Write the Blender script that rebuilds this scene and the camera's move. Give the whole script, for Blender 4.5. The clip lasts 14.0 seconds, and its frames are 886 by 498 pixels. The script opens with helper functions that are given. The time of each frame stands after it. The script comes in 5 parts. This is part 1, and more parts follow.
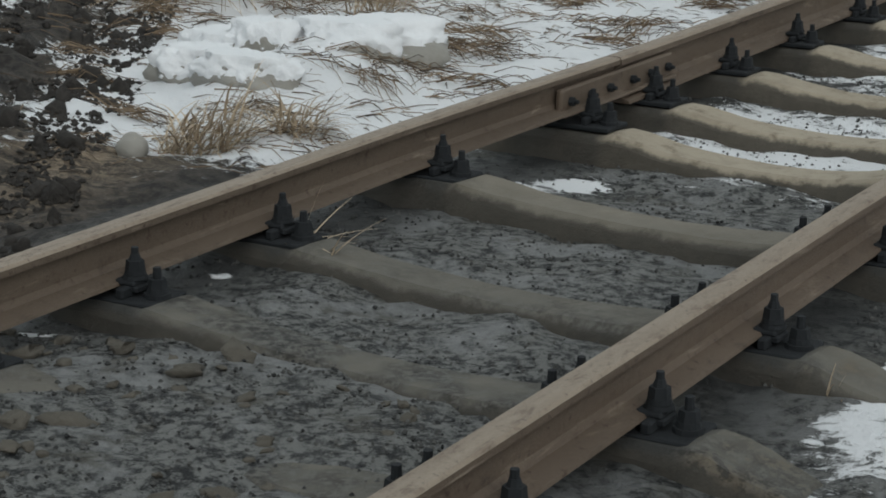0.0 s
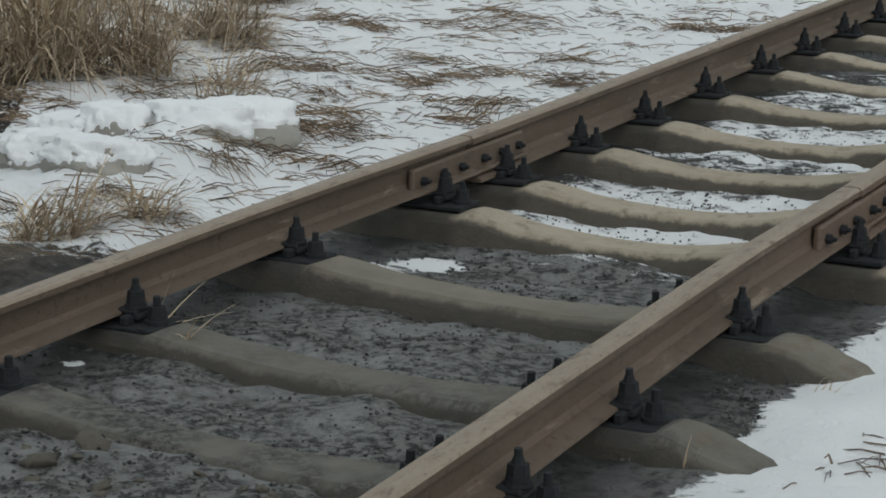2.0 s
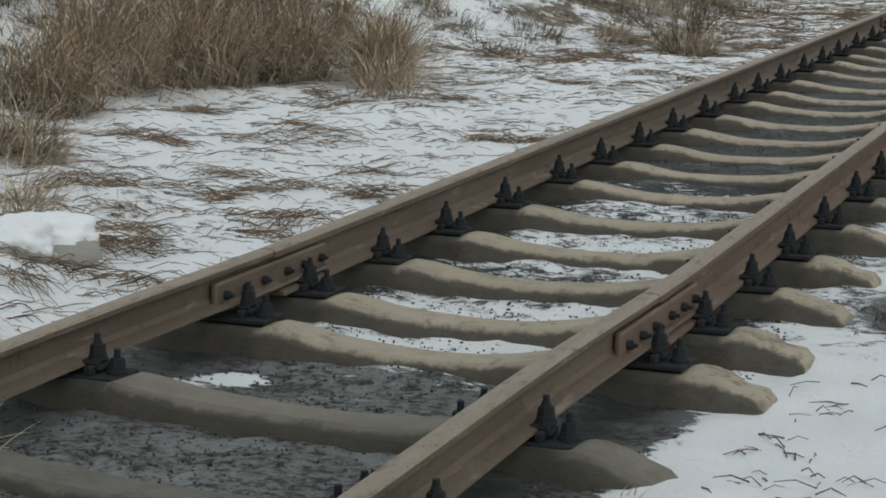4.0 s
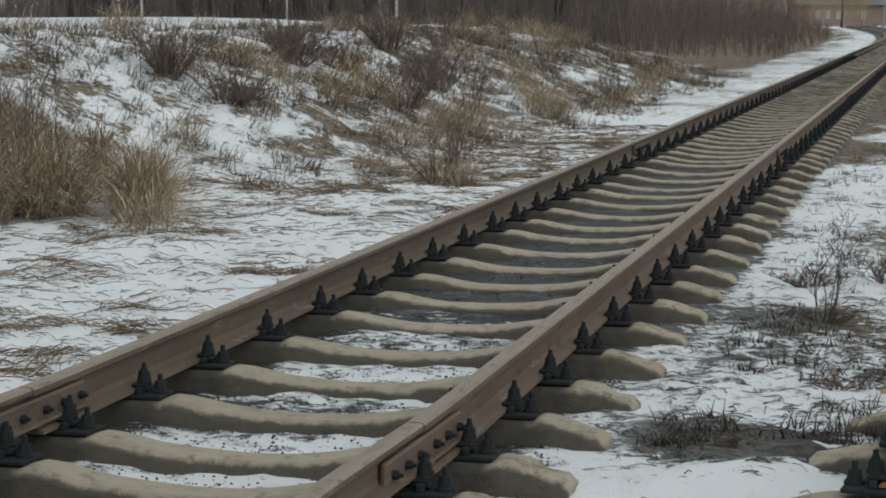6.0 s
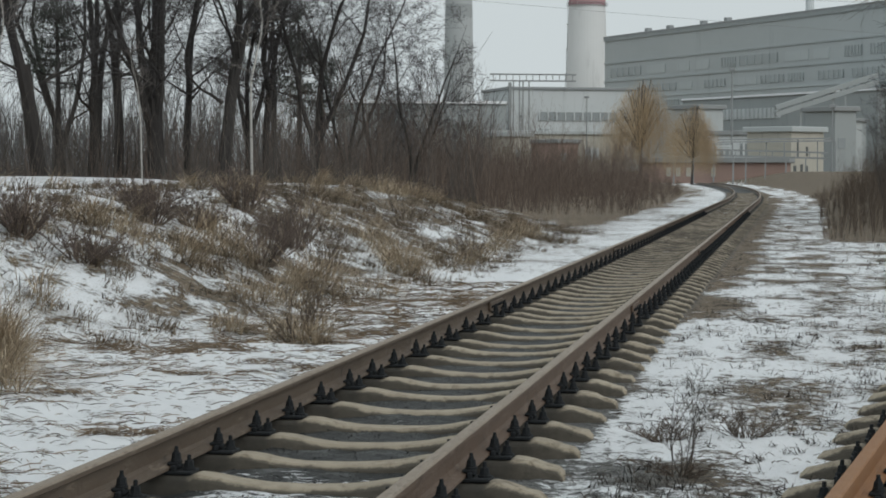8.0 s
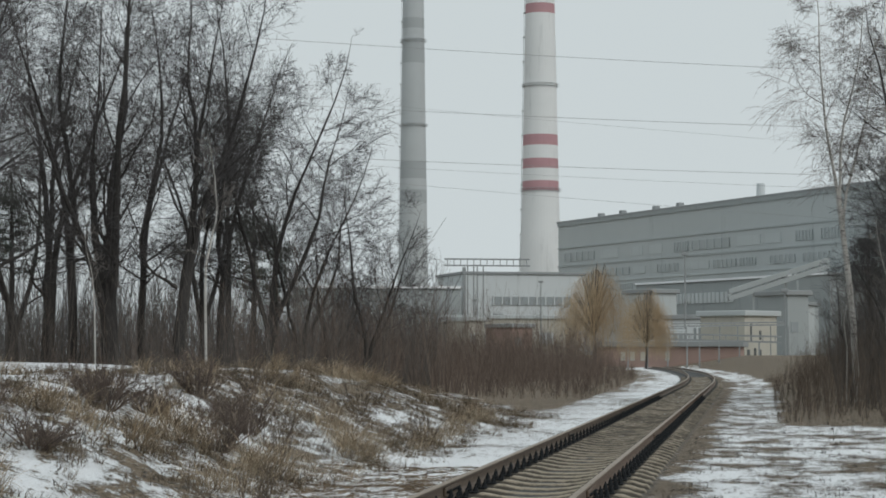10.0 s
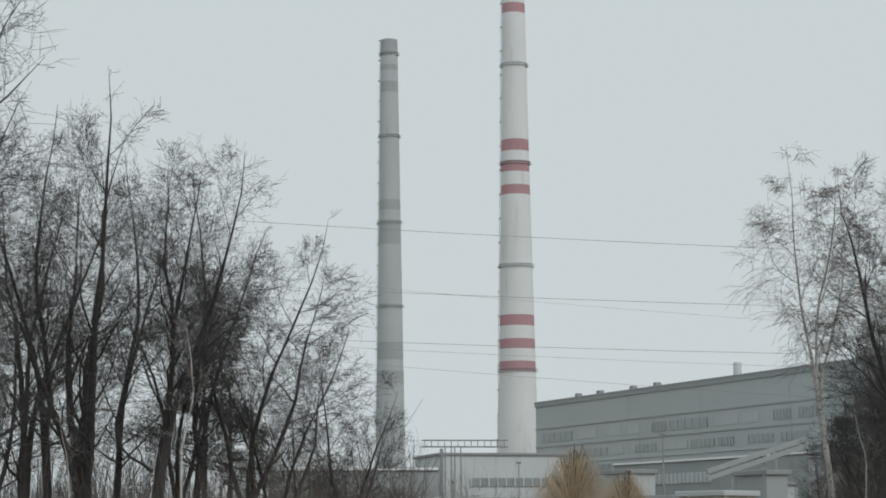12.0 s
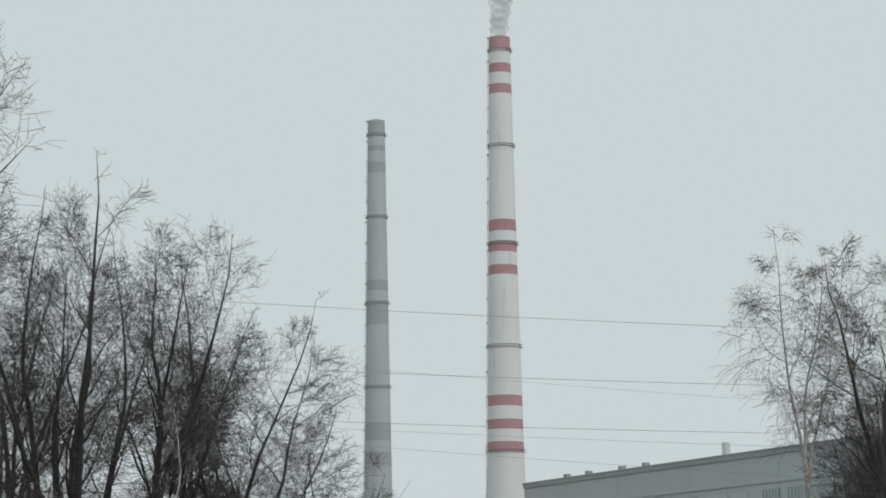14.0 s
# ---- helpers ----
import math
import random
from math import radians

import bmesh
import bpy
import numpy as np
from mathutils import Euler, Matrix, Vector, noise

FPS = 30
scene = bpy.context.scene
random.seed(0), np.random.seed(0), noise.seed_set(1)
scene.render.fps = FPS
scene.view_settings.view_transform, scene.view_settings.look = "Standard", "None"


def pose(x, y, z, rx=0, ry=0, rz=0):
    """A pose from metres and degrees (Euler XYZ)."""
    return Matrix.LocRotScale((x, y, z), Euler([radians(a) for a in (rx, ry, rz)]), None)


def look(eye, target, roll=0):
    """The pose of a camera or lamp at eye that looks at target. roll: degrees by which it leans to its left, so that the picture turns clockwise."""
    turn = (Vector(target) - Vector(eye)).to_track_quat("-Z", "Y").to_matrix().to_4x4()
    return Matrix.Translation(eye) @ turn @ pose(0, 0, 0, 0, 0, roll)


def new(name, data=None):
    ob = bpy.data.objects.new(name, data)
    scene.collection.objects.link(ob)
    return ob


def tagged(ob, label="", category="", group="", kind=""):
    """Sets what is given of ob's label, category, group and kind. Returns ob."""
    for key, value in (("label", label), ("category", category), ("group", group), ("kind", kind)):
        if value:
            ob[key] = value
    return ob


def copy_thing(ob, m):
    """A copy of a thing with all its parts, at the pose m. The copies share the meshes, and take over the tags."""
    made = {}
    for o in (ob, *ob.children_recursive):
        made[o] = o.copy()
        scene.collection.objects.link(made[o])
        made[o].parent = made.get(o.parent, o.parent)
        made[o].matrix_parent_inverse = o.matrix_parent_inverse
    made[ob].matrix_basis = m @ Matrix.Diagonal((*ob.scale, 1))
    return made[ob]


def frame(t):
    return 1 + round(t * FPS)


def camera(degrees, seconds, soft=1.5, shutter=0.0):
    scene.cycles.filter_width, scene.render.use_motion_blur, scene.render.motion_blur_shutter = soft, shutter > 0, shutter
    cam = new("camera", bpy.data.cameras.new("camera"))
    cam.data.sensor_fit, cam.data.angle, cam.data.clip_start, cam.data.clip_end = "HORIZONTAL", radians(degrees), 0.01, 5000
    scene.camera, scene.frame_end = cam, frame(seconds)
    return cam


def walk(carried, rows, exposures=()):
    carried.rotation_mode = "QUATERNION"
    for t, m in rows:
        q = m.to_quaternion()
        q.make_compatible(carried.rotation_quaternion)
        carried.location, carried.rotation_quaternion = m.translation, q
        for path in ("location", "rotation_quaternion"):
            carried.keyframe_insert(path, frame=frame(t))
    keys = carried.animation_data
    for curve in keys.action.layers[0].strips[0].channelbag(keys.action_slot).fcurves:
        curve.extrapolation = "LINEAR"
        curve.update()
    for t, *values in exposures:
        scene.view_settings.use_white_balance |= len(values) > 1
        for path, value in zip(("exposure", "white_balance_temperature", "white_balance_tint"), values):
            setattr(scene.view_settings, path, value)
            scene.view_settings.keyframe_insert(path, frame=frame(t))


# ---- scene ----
# The camera stands on a tripod beside the track and pans and tilts.
EYE = (2.545, 0.0, 1.419)
PAN = (
    (0, 29.535, -15.485, 0.674),
    (0.5, 28.598, -15.199, 0.659),
    (1, 27.616, -14.594, 0.571),
    (1.5, 26.663, -13.982, 0.510),
    (2, 25.457, -13.243, 0.483),
    (4.5, 18.251, -9.355, 0.497),
    (5, 16.384, -8.549, 0.413),
    (5.5, 14.846, -7.572, 0.350),
    (6, 13.443, -6.492, 0.286),
    (6.5, 12.160, -5.625, 0.297),
    (7, 10.936, -4.656, 0.286),
    (7.5, 10.097, -3.570, 0.218),
    (8, 9.522, -2.167, 0.108),
    (10.5, 8.029, 4.342, -0.137),
    (11, 7.827, 5.856, -0.344),
    (11.5, 7.740, 6.867, -0.317),
    (12, 7.626, 7.838, -0.399),
    (12.5, 7.532, 8.593, -0.501),
    (13, 7.452, 9.239, -0.531),
    (13.5, 7.348, 9.689, -0.502),
    (14, 7.263, 10.036, -0.611),
)
cam = camera(23.92, 14.0, soft=1.8)
walk(cam, [(t, pose(*EYE, 90 + tilt, 0, yaw) @ pose(0, 0, 0, 0, 0, lean)) for t, yaw, tilt, lean in PAN])

# ---- light: an even overcast winter sky ----
world = bpy.data.worlds.new("overcast")
scene.world = world
world.use_nodes = True
wn, wl = world.node_tree.nodes, world.node_tree.links
sky = wn.new("ShaderNodeTexSky")
sky.sky_type, sky.sun_disc = "NISHITA", False
sky.sun_elevation, sky.sun_rotation = radians(32), radians(120)
sky.air_density, sky.dust_density, sky.ozone_density = 1.0, 6.0, 1.0
dim = wn.new("ShaderNodeVectorMath")
dim.operation = "SCALE"
dim.inputs["Scale"].default_value = 0.03
wl.new(sky.outputs["Color"], dim.inputs[0])
cloud = wn.new("ShaderNodeMix")
cloud.data_type = "RGBA"
cloud.inputs["Factor"].default_value = 0.95
cloud.inputs["B"].default_value = (0.61, 0.672, 0.69, 1)
wl.new(dim.outputs[0], cloud.inputs["A"])
wl.new(cloud.outputs["Result"], wn["Background"].inputs["Color"])
wn["Background"].inputs["Strength"].default_value = 1.0
sun = new("sun", bpy.data.lights.new("sun", "SUN"))
sun.data.energy, sun.data.angle, sun.data.color = 0.85, radians(40), (1.0, 0.97, 0.93)
sun.matrix_world = look((60, -40, 60), (0, 10, 0))


# ---- materials ----
def material(name, build, rough=0.85, metal=0.0):
    """A Principled material; build(nodes helper) returns its colour socket and a height socket or None, with the bump's depth."""
    m = bpy.data.materials.new(name)
    m.use_nodes = True
    t = m.node_tree
    p = t.nodes["Principled BSDF"]
    p.inputs["Roughness"].default_value, p.inputs["Metallic"].default_value = rough, metal
    p.inputs["Specular IOR Level"].default_value = 0.35
    k = Kit(t)
    colour, height, depth = build(k)
    if isinstance(colour, tuple):
        p.inputs["Base Color"].default_value = (*colour, 1)
    else:
        t.links.new(colour, p.inputs["Base Color"])
    if height is not None:
        b = t.nodes.new("ShaderNodeBump")
        b.inputs["Strength"].default_value, b.inputs["Distance"].default_value = 0.8, depth
        t.links.new(height, b.inputs["Height"])
        t.links.new(b.outputs[0], p.inputs["Normal"])
    if k.rough is not None:
        t.links.new(k.rough, p.inputs["Roughness"])
    return m


class Kit:
    """Short ways to make shader nodes."""

    def __init__(self, tree):
        self.t, self.rough = tree, None
        geo = tree.nodes.new("ShaderNodeNewGeometry")
        self.place, self.island = geo.outputs["Position"], geo.outputs["Random Per Island"]
        self.normal = geo.outputs["Normal"]
        self.local = tree.nodes.new("ShaderNodeTexCoord").outputs["Object"]
        self.chance = tree.nodes.new("ShaderNodeObjectInfo").outputs["Random"]

    def noise(self, scale, detail=4, rough=0.6, at=None, stretch=None, warp=0.0):
        n = self.t.nodes.new("ShaderNodeTexNoise")
        n.inputs["Scale"].default_value, n.inputs["Detail"].default_value = scale, detail
        n.inputs["Roughness"].default_value, n.inputs["Distortion"].default_value = rough, warp
        src = at or self.place
        if stretch:
            mp = self.t.nodes.new("ShaderNodeMapping")
            mp.inputs["Scale"].default_value = stretch
            self.t.links.new(src, mp.inputs["Vector"])
            src = mp.outputs[0]
        self.t.links.new(src, n.inputs["Vector"])
        return n.outputs["Fac"]

    def math(self, op, a, b=0.0, c=0.0):
        n = self.t.nodes.new("ShaderNodeMath")
        n.operation = op
        for i, v in enumerate((a, b, c)):
            if isinstance(v, (int, float)):
                n.inputs[i].default_value = v
            else:
                self.t.links.new(v, n.inputs[i])
        return n.outputs[0]

    def span(self, v, lo, hi, a=0.0, b=1.0):
        n = self.t.nodes.new("ShaderNodeMapRange")
        n.interpolation_type = "SMOOTHSTEP"
        for i, x in enumerate((v, lo, hi, a, b)):
            if isinstance(x, (int, float)):
                n.inputs[i].default_value = x
            else:
                self.t.links.new(x, n.inputs[i])
        return n.outputs[0]

    def mix(self, f, a, b):
        n = self.t.nodes.new("ShaderNodeMix")
        n.data_type = "RGBA"
        for key, v in (("Factor", f), ("A", a), ("B", b)):
            s = [i for i in n.inputs if i.name == key and (i.type == "RGBA" if key != "Factor" else i.type == "VALUE")][0]
            if isinstance(v, tuple):
                s.default_value = (*v, 1)
            elif isinstance(v, (int, float)):
                s.default_value = v
            else:
                self.t.links.new(v, s)
        return [o for o in n.outputs if o.type == "RGBA"][0]

    def axis(self, name):
        n = self.t.nodes.new("ShaderNodeSeparateXYZ")
        self.t.links.new(self.place, n.inputs[0])
        return n.outputs[name]

    def attr(self, name):
        n = self.t.nodes.new("ShaderNodeAttribute")
        n.attribute_name = name
        return n.outputs["Fac"]


def ground_look(k):
    mud = k.mix(k.span(k.noise(24, 8, 0.8), 0.42, 0.57), (0.006, 0.007, 0.008), (0.175, 0.178, 0.17))
    wet = k.mix(k.noise(12, 6, 0.7), (0.13, 0.135, 0.135), (0.31, 0.315, 0.315))
    mud = k.mix(k.span(k.noise(3.4, 7, 0.7), 0.50, 0.60, 0.0, 0.75), mud, wet)
    mud = k.mix(k.span(k.noise(5, 6, 0.7), 0.55, 0.68, 0.0, 0.75), mud, (0.06, 0.055, 0.042))
    straw = k.mix(k.span(k.noise(8, 8, 0.8, warp=0.6), 0.38, 0.62), (0.022, 0.019, 0.016), (0.25, 0.195, 0.14))
    straw = k.mix(k.span(k.noise(26, 7, 0.8, stretch=(0.5, 1.6, 1), warp=0.8), 0.50, 0.60, 0.0, 0.9), straw, (0.40, 0.32, 0.225))
    straw = k.mix(k.span(k.noise(17, 7, 0.8, stretch=(0.6, 1.4, 1), warp=0.5), 0.54, 0.64, 0.0, 0.9), straw, (0.018, 0.016, 0.014))
    soil = k.mix(k.span(k.noise(16, 7, 0.72), 0.35, 0.7), (0.010, 0.010, 0.011), (0.075, 0.068, 0.06))
    under = k.mix(k.attr("straw"), soil, straw)
    under = k.mix(k.attr("mud"), under, mud)
    # Black grime by the rails and in the gaps, with shade painted in.
    grime_shade = k.math("MULTIPLY", k.attr("oil_shade"), k.span(k.noise(6, 6, 0.7), 0.3, 0.55, 0.35, 0.95))
    under = k.mix(grime_shade, under, k.mix(k.noise(40, 6, 0.7), (0.004, 0.005, 0.006), (0.022, 0.024, 0.024)))
    snow = k.mix(k.noise(3, 6), (0.80, 0.825, 0.85), (0.92, 0.935, 0.95))
    broad = k.math("ADD", k.math("MULTIPLY", k.noise(3.2, 8, 0.78, stretch=(1, 0.8, 1)), 0.50), k.math("MULTIPLY", k.noise(11, 8, 0.8, stretch=(0.7, 1.3, 1), warp=0.7), 0.60))
    edge = k.math("SUBTRACT", 0.98, k.math("MULTIPLY", k.attr("snow"), 0.88))
    lie = k.span(broad, k.math("SUBTRACT", edge, 0.02), k.math("ADD", edge, 0.02))
    strand = k.span(k.noise(34, 6, 0.75, stretch=(0.35, 1.5, 1), warp=1.0), 0.60, 0.64)
    lie = k.math("MULTIPLY", lie, k.math("SUBTRACT", 1.0, k.math("MULTIPLY", strand, k.math("MULTIPLY", k.attr("straw"), 0.2))))
    k.rough = k.mix(k.attr("mud"), (0.85, 0.85, 0.85), (0.62, 0.62, 0.62))
    tall = k.math("ADD", k.math("ADD", k.math("MULTIPLY", lie, 0.8), k.math("MULTIPLY", k.noise(45, 6, 0.7), 0.8)), k.math("MULTIPLY", k.noise(7, 5, 0.6), 1.2))
    return k.mix(lie, under, snow), tall, 0.035


def concrete_look(k):
    base = k.mix(k.noise(3, 5), (0.34, 0.29, 0.22), (0.47, 0.415, 0.325))
    base = k.mix(k.span(k.noise(11, 6, 0.7), 0.52, 0.72), base, (0.19, 0.155, 0.11))
    base = k.mix(k.math("MULTIPLY", k.chance, 0.35), base, (0.33, 0.285, 0.215))
    base = k.mix(k.span(k.axis("Y"), 20, 42, 0.0, 0.5), base, k.mix(k.noise(2, 5), (0.11, 0.095, 0.078), (0.24, 0.20, 0.16)))
    base = k.mix(k.span(k.axis("Y"), 7.0, 5.2), base, k.mix(k.noise(6, 5), (0.10, 0.096, 0.084), (0.22, 0.203, 0.168)))
    film = k.math("MULTIPLY", k.span(k.axis("Y"), 5.2, 4.2), k.span(k.noise(4, 7, 0.75), 0.42, 0.56, 0.1, 0.9))
    base = k.mix(film, base, k.mix(k.span(k.noise(32, 7, 0.75), 0.42, 0.6), (0.014, 0.015, 0.016), (0.14, 0.14, 0.132)))
    far = k.math("MULTIPLY", k.span(k.axis("Y"), 30, 46), k.span(k.noise(1.3, 7, 0.78, stretch=(1, 0.3, 1)), 0.42, 0.58, 0.0, 0.9))
    base = k.mix(far, base, k.mix(k.noise(3, 6, 0.75), (0.035, 0.032, 0.028), (0.15, 0.125, 0.095)))
    base = k.mix(k.math("MULTIPLY", k.span(k.axis("Y"), 34, 60), k.span(k.noise(2.2, 7, 0.8, stretch=(1, 0.3, 1)), 0.60, 0.66, 0.0, 0.9)), base, (0.7, 0.72, 0.74))
    sep = k.t.nodes.new("ShaderNodeSeparateXYZ")
    k.t.links.new(k.local, sep.inputs[0])
    blotch = k.math("MULTIPLY", k.span(k.math("ABSOLUTE", sep.outputs["X"]), 0.95, 1.1, 0.3, 1.0), k.span(k.noise(8, 7, 0.75), 0.48, 0.62, 0.0, 0.75))
    base = k.mix(blotch, base, k.mix(k.noise(20, 5, 0.7), (0.075, 0.062, 0.045), (0.20, 0.165, 0.115)))
    seat = k.math("ABSOLUTE", k.math("SUBTRACT", k.math("ABSOLUTE", sep.outputs["X"]), 0.797))
    # Dirty rail seats, with the rail's shade put into the same dark.
    grime_shade = k.span(k.math("ADD", seat, k.math("MULTIPLY", k.noise(9, 5, 0.7), 0.10)), 0.20, 0.29, 0.9, 0.0)
    base = k.mix(grime_shade, base, k.mix(k.noise(25, 5), (0.02, 0.022, 0.022), (0.075, 0.075, 0.07)))
    # Muddy dark on the sleepers' sides: their shade is put into the colour.
    side_shade = k.span(k.math("ADD", k.attr("low"), k.math("MULTIPLY", k.math("SUBTRACT", k.noise(7, 6, 0.75), 0.5), 0.8)), 0.08, 0.34, 0.0, 0.9)
    base = k.mix(side_shade, base, k.mix(k.noise(14, 5, 0.7), (0.022, 0.022, 0.02), (0.09, 0.08, 0.064)))
    return base, k.noise(50, 7, 0.75), 0.012


def rail_look(k):
    base = k.mix(k.noise(2.5, 6, 0.65, stretch=(1, 0.35, 3)), (0.075, 0.055, 0.041), (0.19, 0.148, 0.112))
    ruddy = k.math("MULTIPLY", k.span(k.axis("X"), -0.2, 0.3), k.span(k.axis("Y"), 6.0, 7.2, 0.1, 0.6))
    base = k.mix(ruddy, base, k.mix(k.noise(3.5, 6, 0.7, stretch=(1, 0.4, 3)), (0.09, 0.056, 0.040), (0.235, 0.16, 0.115)))
    base = k.mix(k.span(k.noise(5, 6, 0.7, stretch=(1, 0.5, 5), warp=0.4), 0.56, 0.70, 0.0, 0.75), base, (0.30, 0.245, 0.19))
    base = k.mix(k.span(k.noise(7, 6, 0.7, stretch=(1, 0.6, 1)), 0.56, 0.72, 0.0, 0.85), base, (0.045, 0.034, 0.028))
    base = k.mix(k.span(k.noise(38, 6, 0.75), 0.54, 0.70), base, (0.06, 0.038, 0.028))
    return base, k.noise(90, 6, 0.75), 0.004


def railhead_look(k):
    # Worn rail tops; how brightly light catches them is put into the colour.
    base = k.mix(k.noise(4, 6, 0.65, stretch=(6, 0.3, 1)), (0.19, 0.145, 0.105), (0.40, 0.335, 0.265))
    base = k.mix(k.span(k.noise(14, 7, 0.75, stretch=(2, 0.6, 1)), 0.5, 0.68, 0.0, 0.8), base, (0.12, 0.082, 0.06))
    base = k.mix(k.span(k.noise(60, 6, 0.75), 0.54, 0.72), base, (0.07, 0.048, 0.036))
    return base, k.noise(120, 5, 0.75), 0.003


def plain(lo, hi, scale=6.0, grain=80.0, depth=0.004):
    return lambda k: (k.mix(k.noise(scale, 6, 0.65), lo, hi), k.noise(grain, 5, 0.7), depth)


def stalk(lo, hi):
    return lambda k: (k.mix(k.island, lo, hi), None, 0)


GROUND = material("snowy_ground", ground_look)
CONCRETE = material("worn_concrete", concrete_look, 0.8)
RAIL = material("rusty_rail", rail_look, 0.62, 0.25)
RAILHEAD = material("worn_lit_rail_head", railhead_look, 0.5, 0.35)
ORANGE = material("fresh_rust", plain((0.20, 0.09, 0.035), (0.36, 0.19, 0.09), 9), 0.6, 0.2)
IRON = material("black_iron", plain((0.006, 0.008, 0.010), (0.022, 0.025, 0.028), 20), 0.85, 0.0)
STRAW = material("dry_grass", stalk((0.20, 0.158, 0.112), (0.62, 0.505, 0.365)), 0.8)
BROWN = material("dead_stems", stalk((0.055, 0.045, 0.038), (0.17, 0.132, 0.10)), 0.85)
SNOW = material("snow", plain((0.80, 0.825, 0.85), (0.92, 0.935, 0.95), 3, 40, 0.02), 0.7)


# ---- ways to make meshes ----
def mesh(name, verts, faces, mat, smooth=False):
    me = bpy.data.meshes.new(name)
    me.from_pydata([tuple(v) for v in verts], [], [tuple(f) for f in faces])
    me.materials.append(mat)
    if smooth:
        me.shade_smooth()
    return me


def solid(name, verts, faces, mat, parent=None, label="", at=None, smooth=False):
    ob = new(name, mesh(name, verts, faces, mat, smooth))
    if parent is not None:
        ob.parent = parent
    if at is not None:
        ob.matrix_basis = at
    return tagged(ob, label)


def part(name, bm, mat, parent=None, label="", at=None, smooth=False):
    me = bpy.data.meshes.new(name)
    bm.to_mesh(me)
    bm.free()
    me.materials.append(mat)
    if smooth:
        me.shade_smooth()
    ob = new(name, me)
    if parent is not None:
        ob.parent = parent
    if at is not None:
        ob.matrix_basis = at
    return tagged(ob, label)


def box(sx, sy, sz, bevel=0.0, at=(0, 0, 0), taper=1.0, bm=None, turn=None):
    """A bevelled box standing on at, its top narrowed by taper."""
    one = bmesh.new()
    bmesh.ops.create_cube(one, size=1)
    for v in one.verts:
        s = taper if v.co.z > 0 else 1
        v.co = Vector((v.co.x * sx * s, v.co.y * sy * s, (v.co.z + 0.5) * sz))
    if bevel:
        bmesh.ops.bevel(one, geom=list(one.edges), offset=bevel, segments=1, affect="EDGES")
    bmesh.ops.transform(one, matrix=Matrix.Translation(at) @ (turn or Matrix()), verts=list(one.verts))
    return merged(bm, one)


def rod(r1, r2, h, sides=8, at=(0, 0, 0), bm=None, turn=None):
    one = bmesh.new()
    bmesh.ops.create_cone(one, cap_ends=True, segments=sides, radius1=r1, radius2=r2, depth=h, matrix=Matrix.Translation((0, 0, h / 2)))
    bmesh.ops.transform(one, matrix=Matrix.Translation(at) @ (turn or Matrix()), verts=list(one.verts))
    return merged(bm, one)


def merged(bm, one):
    if bm is None:
        return one
    me = bpy.data.meshes.new("piece")
    one.to_mesh(me)
    one.free()
    bm.from_mesh(me)
    bpy.data.meshes.remove(me)
    return bm


def sweep(profile, line):
    """Verts and faces of a closed profile (across, up) carried along a line of (x, y, z, heading)."""
    n, verts, faces = len(profile), [], []
    for x, y, z, turn in line:
        c, s = math.cos(turn), math.sin(turn)
        verts += [(x + u * c, y + u * s, z + w) for u, w in profile]
    for i in range(len(line) - 1):
        faces += [(i * n + j, i * n + (j + 1) % n, (i + 1) * n + (j + 1) % n, (i + 1) * n + j) for j in range(n)]
    faces += [tuple(range(n))[::-1], tuple(range(len(verts) - n, len(verts)))]
    return verts, faces


def thing(name, label, category, group="", at=None, kind=""):
    ob = new(name)
    if at is not None:
        ob.matrix_basis = at
    return tagged(ob, label, category, group, kind)


def smooth(v, lo, hi):
    t = min(1, max(0, (v - lo) / (hi - lo)))
    return t * t * (3 - 2 * t)


# ---- the plan: the line of the track and the lie of the land ----
def track_x(y):
    """The middle of the track."""
    return -0.00035 * max(0, y - 100) ** 2 - 0.045 * smooth(y, 7.4, 5.6)


def track_turn(y):
    return -math.atan2(track_x(y + 0.05) - track_x(y - 0.05), 0.1)


def foot_x(y):
    """The foot of the bank beside the track."""
    return -2.9 - 2.2 * smooth(y, 24, 16) - 0.25 * math.sin(y * 0.5) - 0.00035 * max(0, y - 100) ** 2


def crest_z(y):
    return 1.05 - 1.25 * smooth(y, 42, 80)


def land(x, y):
    """The height of the ground."""
    r = x - track_x(y)
    z = -0.304
    z += 0.067 * smooth(y, 6.5, 5.0) * smooth(abs(r), 1.7, 1.2) + 0.035 * smooth(y, 4.2, 3.4) * smooth(abs(r), 1.2, 0.8) + 0.016 * smooth(y, 5.9, 5.2) * smooth(abs(r), 0.75, 0.5) + 0.016 * smooth(y, 4.6, 4.1) * smooth(abs(r), 0.75, 0.5)
    z += 0.04 * smooth(y, 7.0, 5.0) * smooth(abs(r), 1.0, 1.6)
    z += 0.022 * smooth(y, 8.5, 11) * smooth(abs(r), 0.75, 0.55)
    z += 0.012 * smooth(abs(r), 1.35, 1.7) - 0.03 * smooth(r, 1.6, 3)
    f = foot_x(y)
    z += (crest_z(y) + 0.35) * smooth(x, f + 0.4, f - 5.2)
    z += 0.10 * math.exp(-((x + 2.55) / 0.5) ** 2 - ((y - 7.55) / 0.55) ** 2)
    z += 0.38 * smooth(x, -1.9 - 0.634 * (max(y, 4.0) - 4.69), -3.6 - 0.634 * (max(y, 4.0) - 4.69)) * smooth(y, 10.5, 8.5)
    z += 1.6 * smooth(x - track_x(y), 4.5, 12) * smooth(y, 45, 90)
    return z


